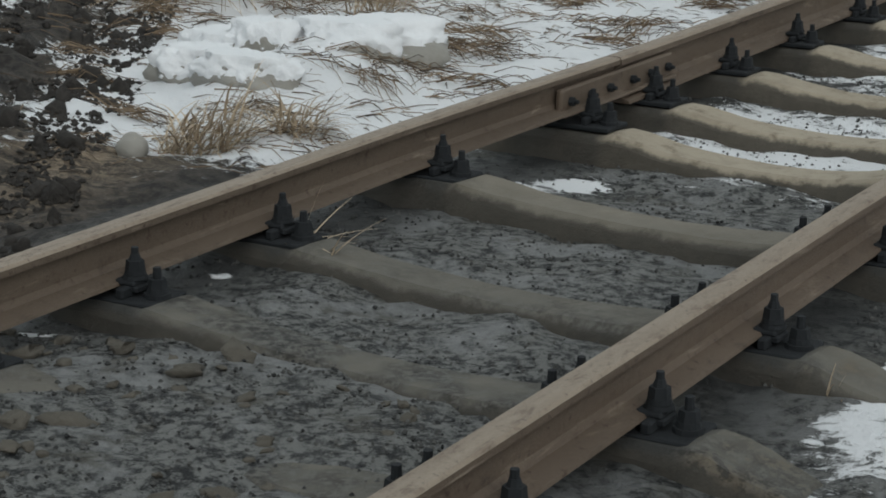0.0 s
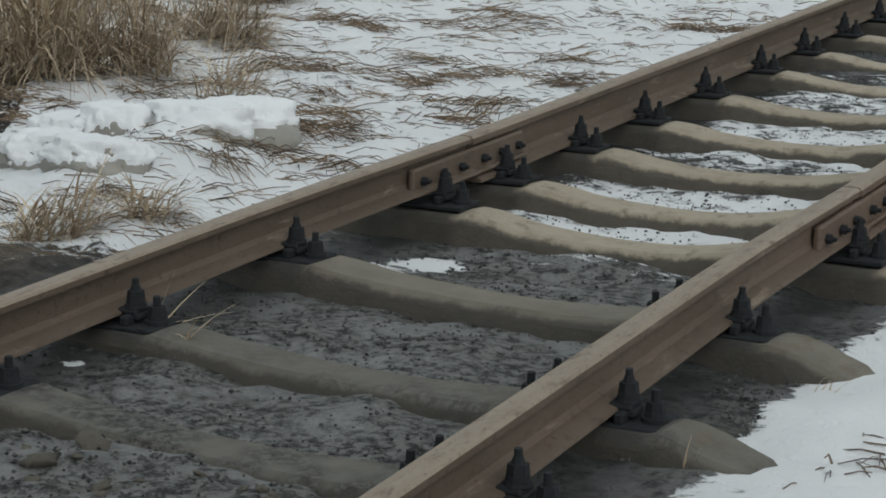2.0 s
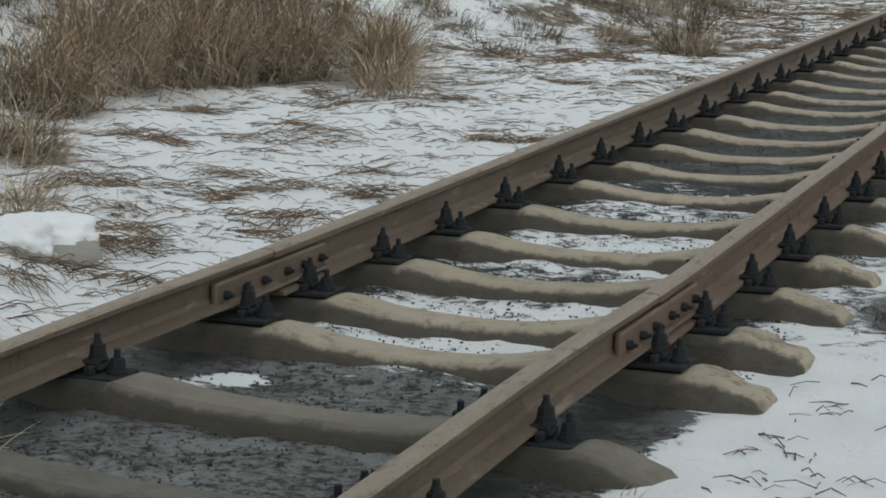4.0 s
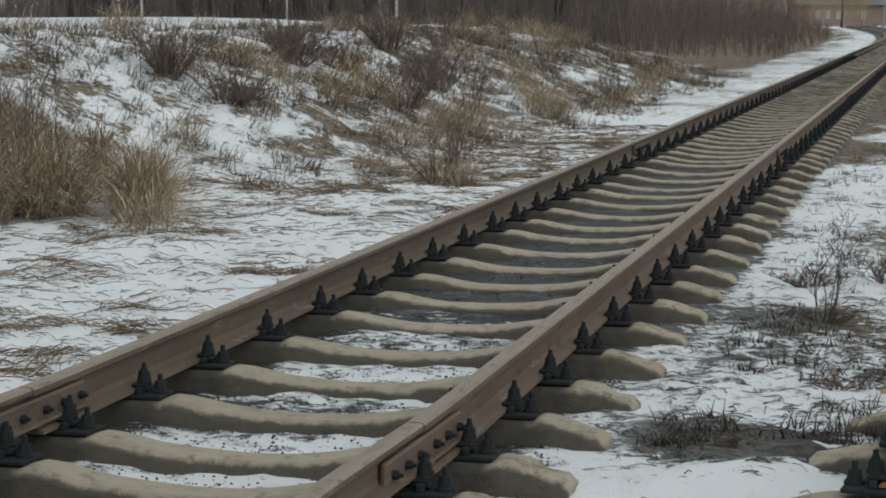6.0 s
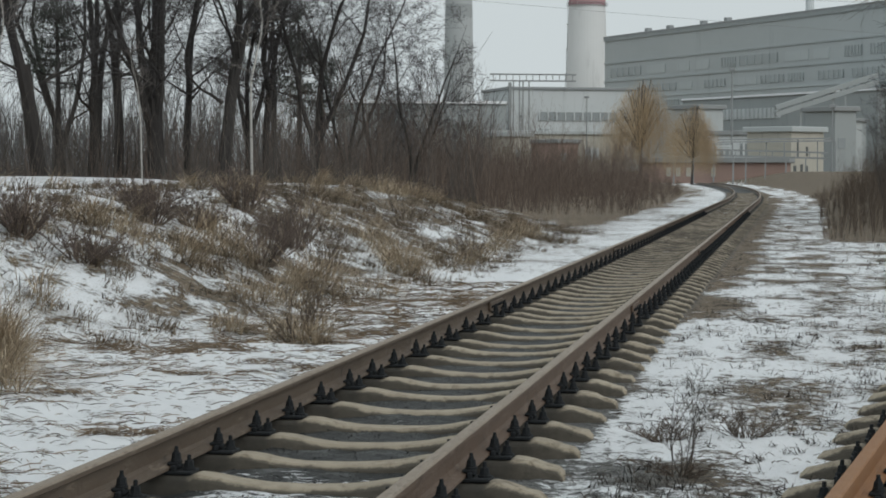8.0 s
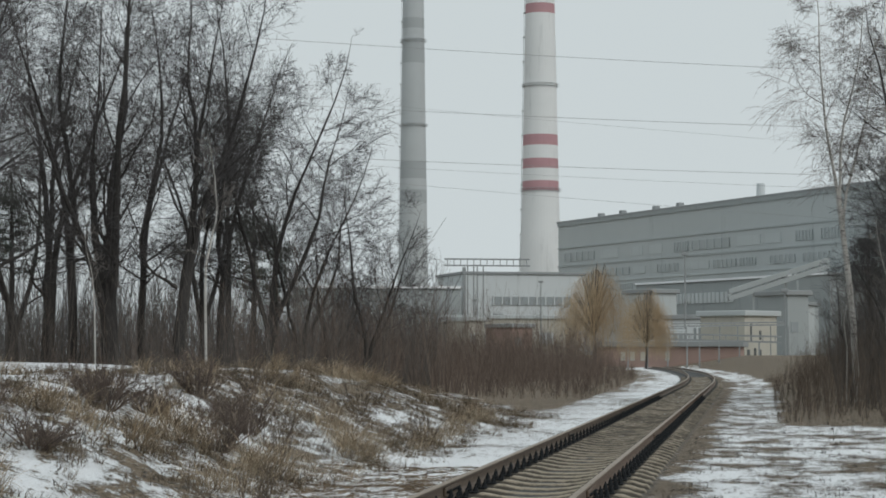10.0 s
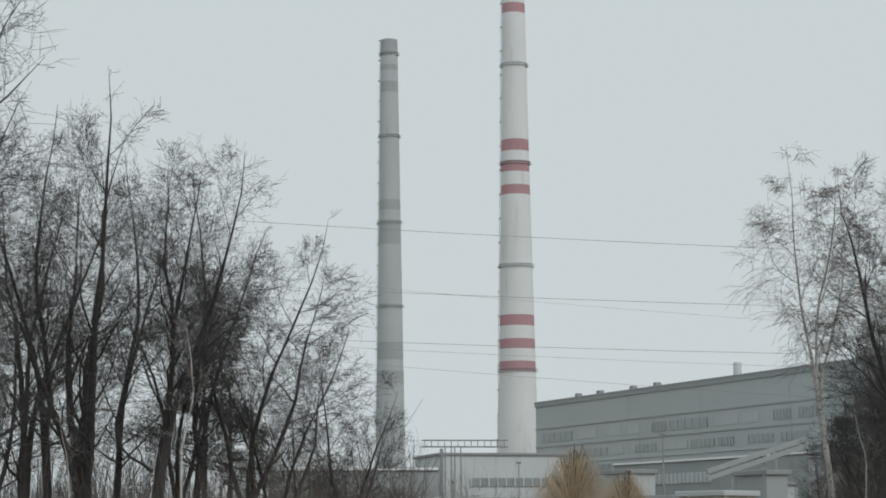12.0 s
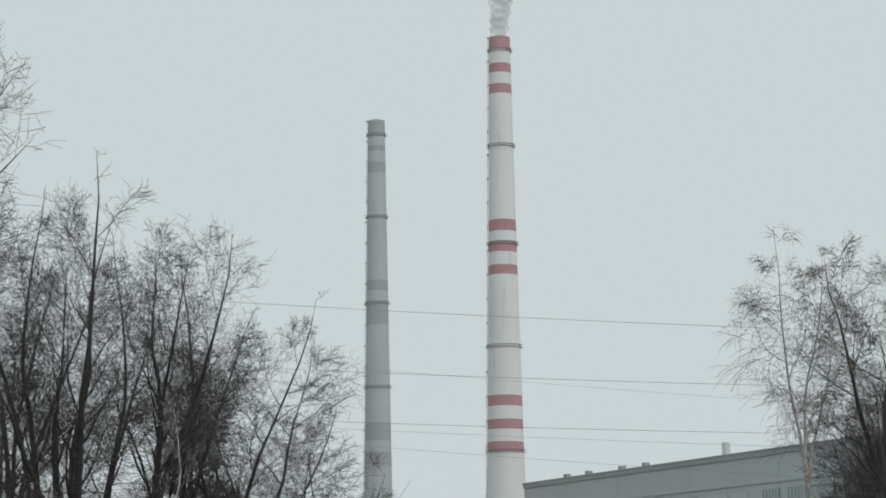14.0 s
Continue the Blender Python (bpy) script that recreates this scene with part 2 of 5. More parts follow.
def rough(x, y, r):
    away = min(1, 12 / max(6, math.hypot(x - 2.5, y)))
    n = 0.026 * noise.fractal((x * 2.6, y * 2.6, 0), 0.8, 2.1, 5)
    if y < 14:
        n += 0.009 * noise.fractal((x * 9, y * 9, 5), 0.6, 2.1, 3)
    if r > 1.2:
        n += 0.03 * smooth(r, 1.2, 1.7) * noise.fractal((x * 2.1, y * 2.1, 14), 0.8, 2.1, 4)
    if r < -1.5:
        n += 0.06 * noise.fractal((x * 1.1, y * 1.1, 4), 0.8, 2.1, 4)
        n += smooth(x, foot_x(y) + 0.2, foot_x(y) - 1.5) * (0.10 * noise.fractal((x * 0.8, y * 0.8, 9), 0.8, 2.1, 5) + 0.05 * noise.noise((x * 3.2, y * 2.4, 1)))
    n += 0.07 * smooth(x, -1.5 - 0.634 * (max(y, 4.0) - 4.69), -2.2 - 0.634 * (max(y, 4.0) - 4.69)) * smooth(y, 10, 8.5) * noise.fractal((x * 5, y * 5, 2), 0.7, 2.1, 4)
    return n * (0.5 + 0.5 * away)


def steps(*runs):
    """Even steps: (from, step) ... and a last end."""
    out = []
    for (a, d), (b, _) in zip(runs, runs[1:]):
        n = max(1, round((b - a) / d))
        out += [a + (b - a) * i / n for i in range(n)]
    return out + [runs[-1][0]]


def SPOTS(x, y):
    """Remnants of snow between the near sleepers."""
    return sum(a * math.exp(-((x - px) / wx) ** 2 - ((y - py) / wy) ** 2) for px, py, wx, wy, a in
               ((-0.86, 4.22, 0.07, 0.05, 0.8), (-0.87, 3.9, 0.05, 0.05, 0.8), (-0.80, 4.62, 0.06, 0.05, 0.8), (-0.66, 6.2, 0.17, 0.13, 0.55), (-0.55, 6.40, 0.15, 0.08, 0.45),
                (0.98, 4.0, 0.14, 0.12, 0.36), (1.15, 4.3, 0.12, 0.10, 0.36), (0.98, 4.6, 0.10, 0.07, 0.3)))


def build_ground():
    xs = steps((-2500, 250), (-500, 60), (-80, 6), (-20, 0.5), (-11, 0.14), (-5, 0.065), (3.5, 0.3), (8, 2), (30, 10), (100, 80), (500, 250), (2500, 1))
    ys = steps((-60, 6), (0, 0.5), (2.5, 0.07), (13, 0.12), (26, 0.3), (50, 1.2), (110, 6), (260, 40), (700, 200), (3000, 1))
    verts, snow, mud, straw, oil_shade = [], [], [], [], []
    for y in ys:
        for x in xs:
            r = x - track_x(y)
            z = land(x, y) + rough(x, y, r) * (1 if y < 200 else 0)
            verts.append((x, y, z))
            bed = smooth(abs(r), 1.5, 1.15)
            big = noise.noise((x * 0.35, y * 0.35, 3))
            slope = smooth(x, foot_x(y) + 0.5, foot_x(y) - 1.2)
            s = 0.60 + 0.11 * big - 0.085 * slope + 0.16 * slope * noise.noise((x * 1.6, y * 1.6, 6))
            s -= 0.45 * smooth(x, -14, -18) * smooth(y, 20, 30)
            s += 0.12 * smooth(x, foot_x(y) - 4.2, foot_x(y) - 5.5) * smooth(x, -16, -14)
            s -= 0.07 * smooth(y, 28, 44) * (r < 0)
            heap = smooth(x, -1.55 - 0.634 * (max(y, 4.0) - 4.69), -2.05 - 0.634 * (max(y, 4.0) - 4.69)) * smooth(y, 10.5, 9)
            s -= (0.20 + 0.25 * noise.noise((x * 3.1, y * 3.1, 2))) * heap + 0.30 * smooth(r, -2.8, -1.9) * smooth(y, 6.3, 5.2) * (r < 0)
            if r > 0:
                bed = smooth(r, 1.25, 0.95) if y < 7.6 else smooth(r, 1.4, 1.05)
                s += 0.10 * smooth(y, 7.7, 7.0) * smooth(y, 4.2, 4.9)
                s -= 0.07 * smooth(y, 9, 12) + 0.03 * smooth(y, 24, 44)
                s -= 0.16 * smooth(y, 4.6, 3.8)
                s += 0.17 * smooth(y, 8, 14) * noise.noise((x * 1.5, y * 0.8, 12)) - 0.16 * smooth(y, 20, 28) * smooth(r, 2.1, 1.3)
                s -= 0.3 * math.exp(-((x - 1.75) / 0.5) ** 2 - ((y - 8.3) / 0.4) ** 2) + 0.25 * math.exp(-((x - 1.9) / 0.4) ** 2 - ((y - 11.8) / 0.5) ** 2)
            s -= 0.5 * smooth(y, 58, 66) * smooth(r, -2.4 - 0.012 * y, -3.6 - 0.012 * y) + 0.35 * smooth(y, 50, 56) * smooth(r, 2.6 + 0.01 * y, 3.6 + 0.01 * y)
            inside = 0.50 + 0.05 * smooth(y, 6.6, 7.2) * smooth(y, 12, 10) + 0.1 * noise.noise((x * 0.9, y * 0.9, 7)) - 0.30 * smooth(y, 6.8, 6.2) - 0.02 * smooth(y, 9.5, 11) - 0.15 * smooth(y, 10.3, 13.1) - 0.04 * smooth(y, 8, 9) + SPOTS(x, y)
            strip_ = math.exp(-((abs(r) - 0.82) / 0.2) ** 2) * smooth(y, 3.0, 4.5)
            oil_shade.append(min(1, strip_ + 0.85 * smooth(abs(r), 1.0, 0.8) * smooth(y, 7.5, 9.5)))
            inside -= 0.16 * strip_
            snow.append(s * (1 - bed) + inside * bed)
            mud.append(max(bed, 0.9 * smooth(abs(r), 2.3, 1.6) * (r > 0) * smooth(y, 20, 13)))
            straw.append(smooth(r, -1.4, -2.2) * (1 - 0.95 * heap) + 0.9 * smooth(r, 1.1, 1.4) * smooth(y, 7, 14))
    w = len(xs)
    faces = [(j * w + i, j * w + i + 1, (j + 1) * w + i + 1, (j + 1) * w + i) for j in range(len(ys) - 1) for i in range(w - 1)]
    me = mesh("ground", verts, faces, GROUND, True)
    for name, values in (("snow", snow), ("mud", mud), ("straw", straw), ("oil_shade", oil_shade)):
        a = me.attributes.new(name, "FLOAT", "POINT")
        a.data.foreach_set("value", values)
    return tagged(new("ground", me), "thawing snow over dead grass, soil and dark mud", "ground", kind="structure")


build_ground()

# ---- the track ----
HEAD = [(-0.036, -0.012), (-0.028, -0.002), (0, 0), (0.028, -0.002), (0.036, -0.012), (0.036, -0.034), (0.011, -0.047)]
RAIL_SHAPE = HEAD + [(0.009, -0.075), (0.009, -0.13), (0.018, -0.152), (0.072, -0.168), (0.075, -0.18),
                     (-0.075, -0.18), (-0.072, -0.168), (-0.018, -0.152), (-0.009, -0.13), (-0.009, -0.075), (-0.011, -0.047), (-0.036, -0.034)]
SIDE = 0.797


def rail(line_x, line_turn, side, y0, y1, label, mat=None, group="rails of the track", tall=1.0):
    n = max(2, round((y1 - y0) / (0.5 if y0 < 90 else 2.5)))
    line = []
    for i in range(n + 1):
        y = y0 + (y1 - y0) * i / n
        a = line_turn(y)
        line.append((line_x(y) + side * math.cos(a), y + side * math.sin(a), 0.0, a))
    t = thing("rail", label, "rail", group)
    for name, shape in (("rail_head", RAIL_SHAPE[:7] + RAIL_SHAPE[-2:]), ("rail_web", [RAIL_SHAPE[i] for i in (6, 7, 8, 9, 14, 15, 16, 17)]), ("rail_foot", RAIL_SHAPE[9:15])):
        shape = [(u, w * tall) for u, w in shape]
        verts, faces = sweep(shape, line)
        ob = solid(name, verts, faces, mat or RAIL, t)
        if mat is None and name == "rail_head":
            ob.data.materials.append(RAILHEAD)
            for i, p in enumerate(ob.data.polygons):
                if i % len(shape) in (0, 1, 2, 3) and len(p.vertices) == 4:
                    p.material_index = 1
    return t


def sleeper_mesh(kind, flat=0.0):
    """A worn concrete sleeper: high at the rail seats, dipping in the middle, with blunt chipped ends."""
    rows = [(-1.30, -0.42, 0.9), (-1.285, -0.285, 0.97), (-1.255, -0.255, 1.0), (-1.19, -0.240, 1.02), (-1.13, -0.220, 1.05), (-1.07, -0.204, 1.05), (-1.02, -0.200, 1.02), (-0.985, -0.208, 1), (-0.61, -0.208, 1), (-0.575, -0.198, 1.03), (-0.50, -0.203, 1.04),
            (-0.43, -0.216, 1.02), (-0.36, -0.230, 1), (-0.28, -0.240, 0.96), (-0.2, -0.247, 0.94), (-0.1, -0.250, 0.92), (0, -0.252, 0.9)]
    rows += [(-x, z, w) for x, z, w in rows[-2::-1]]
    rows = [(x, z + flat * (-0.208 - z) * (abs(x) < 0.56), w) for x, z, w in rows]
    verts, faces = [], []
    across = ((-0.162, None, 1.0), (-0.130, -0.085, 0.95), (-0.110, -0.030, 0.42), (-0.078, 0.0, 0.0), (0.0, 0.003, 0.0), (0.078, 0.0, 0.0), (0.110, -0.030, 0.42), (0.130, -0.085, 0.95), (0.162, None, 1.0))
    n = len(across)
    for x, z, w in rows:
        worn = 0.010 if abs(x) > 1.0 else 0.005
        for y, h, _ in across:
            up = -0.44 if h is None else z + h
            p = Vector((x * 7, y * 9, up * 8 + kind * 11.3))
            chip = max(0.0, noise.noise(p * 1.1 + Vector((3, 0, 0))) - 0.15) * (0.06 if abs(x) > 1.05 or abs(y) > 0.1 else 0.006)
            verts.append((x - math.copysign(chip, x), y * w + worn * noise.noise(p), up + worn * noise.noise(p * 0.8 + Vector((9, 9, 9))) - chip * 0.7))
    for i in range(len(rows) - 1):
        faces += [(i * n + j, i * n + j + 1, i * n + j + n + 1, i * n + j + n) for j in range(n - 1)]
    faces += [tuple(range(n))[::-1], tuple(range(len(verts) - n, len(verts)))]
    me = mesh("sleeper", verts, [f[::-1] for f in faces], CONCRETE)
    me.shade_smooth()
    me.set_sharp_from_angle(angle=radians(24))
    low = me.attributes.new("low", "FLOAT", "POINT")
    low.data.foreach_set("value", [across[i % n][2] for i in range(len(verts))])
    return me


def fastening():
    """Base plate, rail clips and four bolts with nuts and spring washers, for a rail along y."""
    t = thing("rail_fastening", "black iron base plate with clips and bolts", "rail fastening", "fastenings of the rails")
    bm = box(0.40, 0.165, 0.018, 0.004, (0, 0, -0.203))
    for s in (-1, 1):
        box(0.026, 0.14, 0.03, 0.005, (s * 0.093, 0, -0.187), bm=bm)
    part("base_plate", bm, IRON, t)
    for s in (-1, 1):
        bm = box(0.07, 0.075, 0.018, 0.006, (s * 0.084, 0, -0.160), 0.9)
        box(0.026, 0.07, 0.02, 0.005, (s * 0.112, 0, -0.176), bm=bm)
        part("clip", bm, IRON, t)
        bm = rod(0.013, 0.010, 0.125, 8, (s * 0.095, 0, -0.185))
        rod(0.034, 0.031, 0.010, 12, (s * 0.095, 0, -0.143), bm)
        rod(0.029, 0.027, 0.012, 12, (s * 0.095, 0, -0.132), bm)
        rod(0.027, 0.024, 0.027, 6, (s * 0.095, 0, -0.121), bm)
        rod(0.017, 0.012, 0.016, 8, (s * 0.095, 0, -0.094), bm)
        part("clip_bolt", bm, IRON, t)
        bm = rod(0.013, 0.011, 0.086, 8, (s * 0.166, 0.0, -0.19))
        rod(0.036, 0.035, 0.014, 12, (s * 0.166, 0, -0.187), bm)
        rod(0.029, 0.026, 0.013, 12, (s * 0.166, 0, -0.173), bm)
        rod(0.027, 0.023, 0.026, 6, (s * 0.166, 0, -0.160), bm)
        part("anchor_bolt", bm, IRON, t)
    return t


def fishplate(y, side):
    a = track_turn(y)
    t = thing("rail_joint", "rusty bolted joint bars over a gap between rails", "rail joint", "rail joints", pose(track_x(y) + side * math.cos(a), y, 0, 0, 0, math.degrees(a)))
    for s in (-1, 1):
        bm = box(0.028, 0.98, 0.095, 0.008, (s * 0.026, 0, -0.143), 0.985)
        box(0.035, 0.98, 0.014, 0.004, (s * 0.043, 0, -0.150), bm=bm)
        part("joint_bar", bm, RAIL, t)
        for d in (-0.42, -0.26, -0.1, 0.1, 0.26, 0.42):
            b = rod(0.018, 0.017, 0.018, 6, (s * 0.043, d, -0.098), turn=Matrix.Rotation(s * radians(90), 4, "Y"))
            rod(0.009, 0.008, 0.034, 6, (s * 0.043, d, -0.098), b, Matrix.Rotation(s * radians(90), 4, "Y"))
            part("joint_bolt", b, IRON, t)
    return t


LENGTH = 16.19
for side, first, words in ((-SIDE, 7.19, "rusty brown steel rail with a worn head"), (SIDE, 6.95, "rusty brown steel rail with a dull worn head")):
    cuts = [-4.0] + [first + LENGTH * i for i in range(16)]
    for a, b in zip(cuts, cuts[1:]):
        rail(track_x, track_turn, side, a + 0.006, b - 0.006, words, tall=1.0 if b > 8 else 0.78)
    for i in range(5):
        fishplate(first + LENGTH * i, side)

SLEEPERS = [1.35, 2.05, 2.75, 3.52, 4.18, 4.865, 5.785, 6.835, 7.395, 8.17, 8.96, 9.82, 10.74, 11.58, 12.44, 13.29, 14.22, 15.17, 16.02, 16.92,
            17.95, 18.87, 19.72, 20.77, 21.8, 22.9, 23.62]
SLEEPERS += [24.45 + 0.87 * i for i in range(150)]
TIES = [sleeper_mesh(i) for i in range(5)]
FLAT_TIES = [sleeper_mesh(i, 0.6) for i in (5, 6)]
clamp = fastening()
luck = random.Random(4)
for i, y in enumerate(SLEEPERS):
    skew = 0.13 * smooth(y, 6.6, 5.9) + 0.09 * smooth(y, 8.2, 6.6) - 0.05 * smooth(y, 9, 12)
    lift = 0.038 if y < 6.4 else 0.0
    a = track_turn(y) - math.atan2(skew, 1.6) + luck.uniform(-0.012, 0.012)
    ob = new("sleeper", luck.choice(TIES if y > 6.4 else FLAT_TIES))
    ob.matrix_basis = pose(track_x(y), y - skew / 2, lift + luck.uniform(-0.004, 0), 0, luck.uniform(-0.2, 0.2), math.degrees(a))
    tagged(ob, "weathered beige concrete sleeper dipping in the middle" if y > 6.4 else "muddy grey concrete sleeper half sunk in mud", "sleeper", "sleepers of the track")
    if y < 78:
        for s in (-SIDE, SIDE):
            m = pose(track_x(y) + s * math.cos(a), y - skew / 2 + s * math.sin(a), lift * 0.55, 0, 0, math.degrees(track_turn(y)))
            if clamp is not None:
                clamp.matrix_basis, first_clamp, clamp = m, clamp, None
            else:
                copy_thing(first_clamp, m)


# the second track, which parts from the first beyond the weeds
def siding_x(y):
    return 2.555 + 0.797 + 0.1306 * (y - 7.91)


def siding_turn(y):
    return -math.atan(0.1306)


for side in (-SIDE, SIDE):
    rail(siding_x, siding_turn, side, 7.0, 40.0, "orange rusted rail of a disused siding", ORANGE, "rails of the siding")
for i in range(40):
    y = 7.05 + 0.80 * i
    ob = new("sleeper", luck.choice(TIES))
    ob.matrix_basis = pose(siding_x(y), y, -0.02, 0, luck.uniform(-0.4, 0.4), math.degrees(siding_turn(y)) + luck.uniform(-1, 1))
    tagged(ob, "grey concrete sleeper of the siding in snow", "sleeper", "sleepers of the siding")
    for s in (-SIDE, SIDE):
        a = siding_turn(y)
        copy_thing(first_clamp, pose(siding_x(y) + s * math.cos(a), y + s * math.sin(a), 0, 0, 0, math.degrees(a)))


# ---- dead grass, weeds and shrubs ----
class Strips:
    """Collects thin blades and round stems into one mesh."""

    def __init__(self):
        self.v, self.f = [], []

    def blade(self, p, heading, lean, length, width, droop, parts=3):
        """A flat blade from p, leaning away from upright by lean and drooping further towards its tip."""
        c, s = math.cos(heading), math.sin(heading)
        n = len(self.v)
        x, y, z = p
        for i in range(parts + 1):
            t = i / parts
            w = width * (1 - 0.85 * t) / 2
            self.v += [(x - s * w, y + c * w, z), (x + s * w, y - c * w, z)]
            a = lean + droop * t
            d = length / parts
            x, y, z = x + c * math.sin(a) * d, y + s * math.sin(a) * d, z + math.cos(a) * d
        self.f += [(n + 2 * i, n + 2 * i + 1, n + 2 * i + 3, n + 2 * i + 2) for i in range(parts)]

    def stem(self, points, r0, r1, sides=3):
        n, k = len(self.v), len(points)
        for i, p in enumerate(points):
            q = points[min(k - 1, i + 1)]
            o = points[max(0, i - 1)]
            d = (q[0] - o[0], q[1] - o[1], q[2] - o[2])
            m = math.sqrt(d[0] * d[0] + d[1] * d[1] + d[2] * d[2]) or 1
            d = (d[0] / m, d[1] / m, d[2] / m)
            if abs(d[2]) < 0.9:
                h = math.hypot(d[0], d[1])
                u = (-d[1] / h, d[0] / h, 0)
            else:
                h = math.hypot(d[0], d[2])
                u = (d[2] / h, 0, -d[0] / h)
            w = (d[1] * u[2] - d[2] * u[1], d[2] * u[0] - d[0] * u[2], d[0] * u[1] - d[1] * u[0])
            r = r0 + (r1 - r0) * i / (k - 1)
            for j in range(sides):
                a = 2 * math.pi * j / sides
                ca, sa = r * math.cos(a), r * math.sin(a)
                self.v.append((p[0] + u[0] * ca + w[0] * sa, p[1] + u[1] * ca + w[1] * sa, p[2] + u[2] * ca + w[2] * sa))
        for i in range(k - 1):
            for j in range(sides):
                a, b = n + i * sides + j, n + i * sides + (j + 1) % sides
                self.f.append((a, b, b + sides, a + sides))

    def done(self, name, mat, parent=None, label="", at=None):
        return solid(name, self.v, self.f, mat, parent, label, at)


def top(x, y):
    return land(x, y) + rough(x, y, x - track_x(y))


def patchy(x, y, scale=0.9, seed=0.0):
    return noise.fractal((x * scale, y * scale, 20 + seed), 0.8, 2.0, 3)


def litter():
    """Flattened dry grass on the snow beside the track and down the bank."""
    g = random.Random(11)
    flat, bank, far = Strips(), Strips(), Strips()

    def stalk_on(s, x, y, turn, length, r, lift=0.0):
        c, e = math.cos(turn) * length / 2, math.sin(turn) * length / 2
        z0, z1 = top(x - c, y - e), top(x + c, y + e)
        s.stem([(x - c, y - e, z0 + lift * 0.4), (x, y, max(top(x, y), (z0 + z1) / 2) + 0.004 + lift), (x + c, y + e, z1 + lift * 0.6)], r, r * 0.5)

    for _ in range(13000):
        y = 5.6 + 26 * g.random() ** 1.1
        f = foot_x(y)
        x = g.uniform(f - 0.5, -1.25 + track_x(y))
        if x < -2.4 and y < 7.6 and g.random() < 0.8:
            continue
        if patchy(x, y, 1.9) < 0.02 + 0.22 * g.random() and g.random() < 0.86:
            continue
        stalk_on(flat, x, y, g.gauss(0.25, 0.7), g.uniform(0.04, 0.22), g.uniform(0.0012, 0.0028) * (1 + 0.05 * y), 0.02 * g.random() ** 3)
    for _ in range(130):
        y = 6.2 + 22 * g.random() ** 1.2
        x = g.uniform(foot_x(y) - 0.3, -1.35 + track_x(y))
        if x < -1.9 - 0.634 * (max(y, 4.0) - 4.69) and y < 9:
            continue
        turn, wide = g.gauss(0.2, 0.45) + (math.pi if g.random() < 0.5 else 0), g.uniform(0.08, 0.32)
        for _ in range(int(26 + 130 * wide)):
            px, py = x + g.gauss(0, wide * 0.8), y + g.gauss(0, wide * 0.32)
            stalk_on(flat, px, py, turn + g.gauss(0, 0.5), g.uniform(0.06, 0.26), g.uniform(0.0016, 0.0034), 0.05 * g.random())
    flat.done("grass_litter", LITTER)
    for _ in range(9000):
        y = 12 + 46 * g.random() ** 1.1
        f = foot_x(y)
        x = f - 6.5 * g.random() ** 0.9 + 0.4
        if patchy(x, y, 1.7, 5) + 0.5 * patchy(x, y, 0.4, 2) < -0.04 + 0.26 * g.random():
            continue
        fall, tuft = g.gauss(-0.4, 0.7), g.uniform(0.5, 1.25)
        for _ in range(g.randint(9, 20)):
            px, py = x + g.gauss(0, 0.07) * tuft, y + g.gauss(0, 0.07) * tuft
            bank.blade((px, py, top(px, py) - 0.01), fall + g.gauss(0, 0.7), g.uniform(0.3, 1.2), g.uniform(0.14, 0.34) * tuft, g.uniform(0.006, 0.014), g.uniform(0.8, 1.7), 3)
    bank.done("bank_grass", DULL)
    for _ in range(12000):
        y = 4.3 + 84 * g.random() ** 1.6
        x = g.uniform(1.3, 3.2 + 0.06 * y)
        if patchy(x, y, 2.2, 2) < 0.12 and g.random() < 0.9:
            continue
        stalk_on(far, x, y, g.uniform(0, 6.3), g.uniform(0.03, 0.13), g.uniform(0.0016, 0.004), 0.03 * g.random() ** 2)
    for _ in range(5000):
        y = 5.4 + 26 * g.random() ** 1.3
        x = g.uniform(foot_x(y) - 0.8, -1.2 + track_x(y))
        if patchy(x, y, 1.6, 8) < -0.02 and g.random() < 0.8:
            continue
        stalk_on(far, x, y, g.gauss(0.3, 0.9), g.uniform(0.03, 0.14), g.uniform(0.0014, 0.0035))
    far.done("trackside_litter", BROWN)
    for ob, words in (("grass_litter", "flattened dry straw lying on snow"), ("bank_grass", "drooping dead brown grass on a snowy bank"), ("trackside_litter", "dark dead stalks lying in the snow")):
        tagged(bpy.data.objects[ob], words, "dead grass", kind="stuff")


def tussock(x, y, wide, tall, count, fall, seed, words="tussock of dry straw-coloured grass drooping over snow"):
    g = random.Random(seed)
    s = Strips()
    for _ in range(count):
        a, r = g.uniform(0, 6.283), 0.75 * wide * math.sqrt(g.random())
        px, py = x + r * math.cos(a) * 1.1, y + r * math.sin(a)
        out = a + g.gauss(0, 0.5) if g.random() < 0.35 else fall + g.gauss(0, 0.55)
        mound = 0.7 * tall * (1 - (r / wide) ** 2) * g.random() ** 1.5
        s.blade((px, py, top(px, py) - 0.01 + mound), out, g.uniform(0.3, 1.35), tall * g.uniform(0.5, 1.45), g.uniform(0.006, 0.013), g.uniform(0.5, 1.5), 4)
    return tagged(s.done("grass_tussock", STRAW), words, "grass", "grass tussocks")


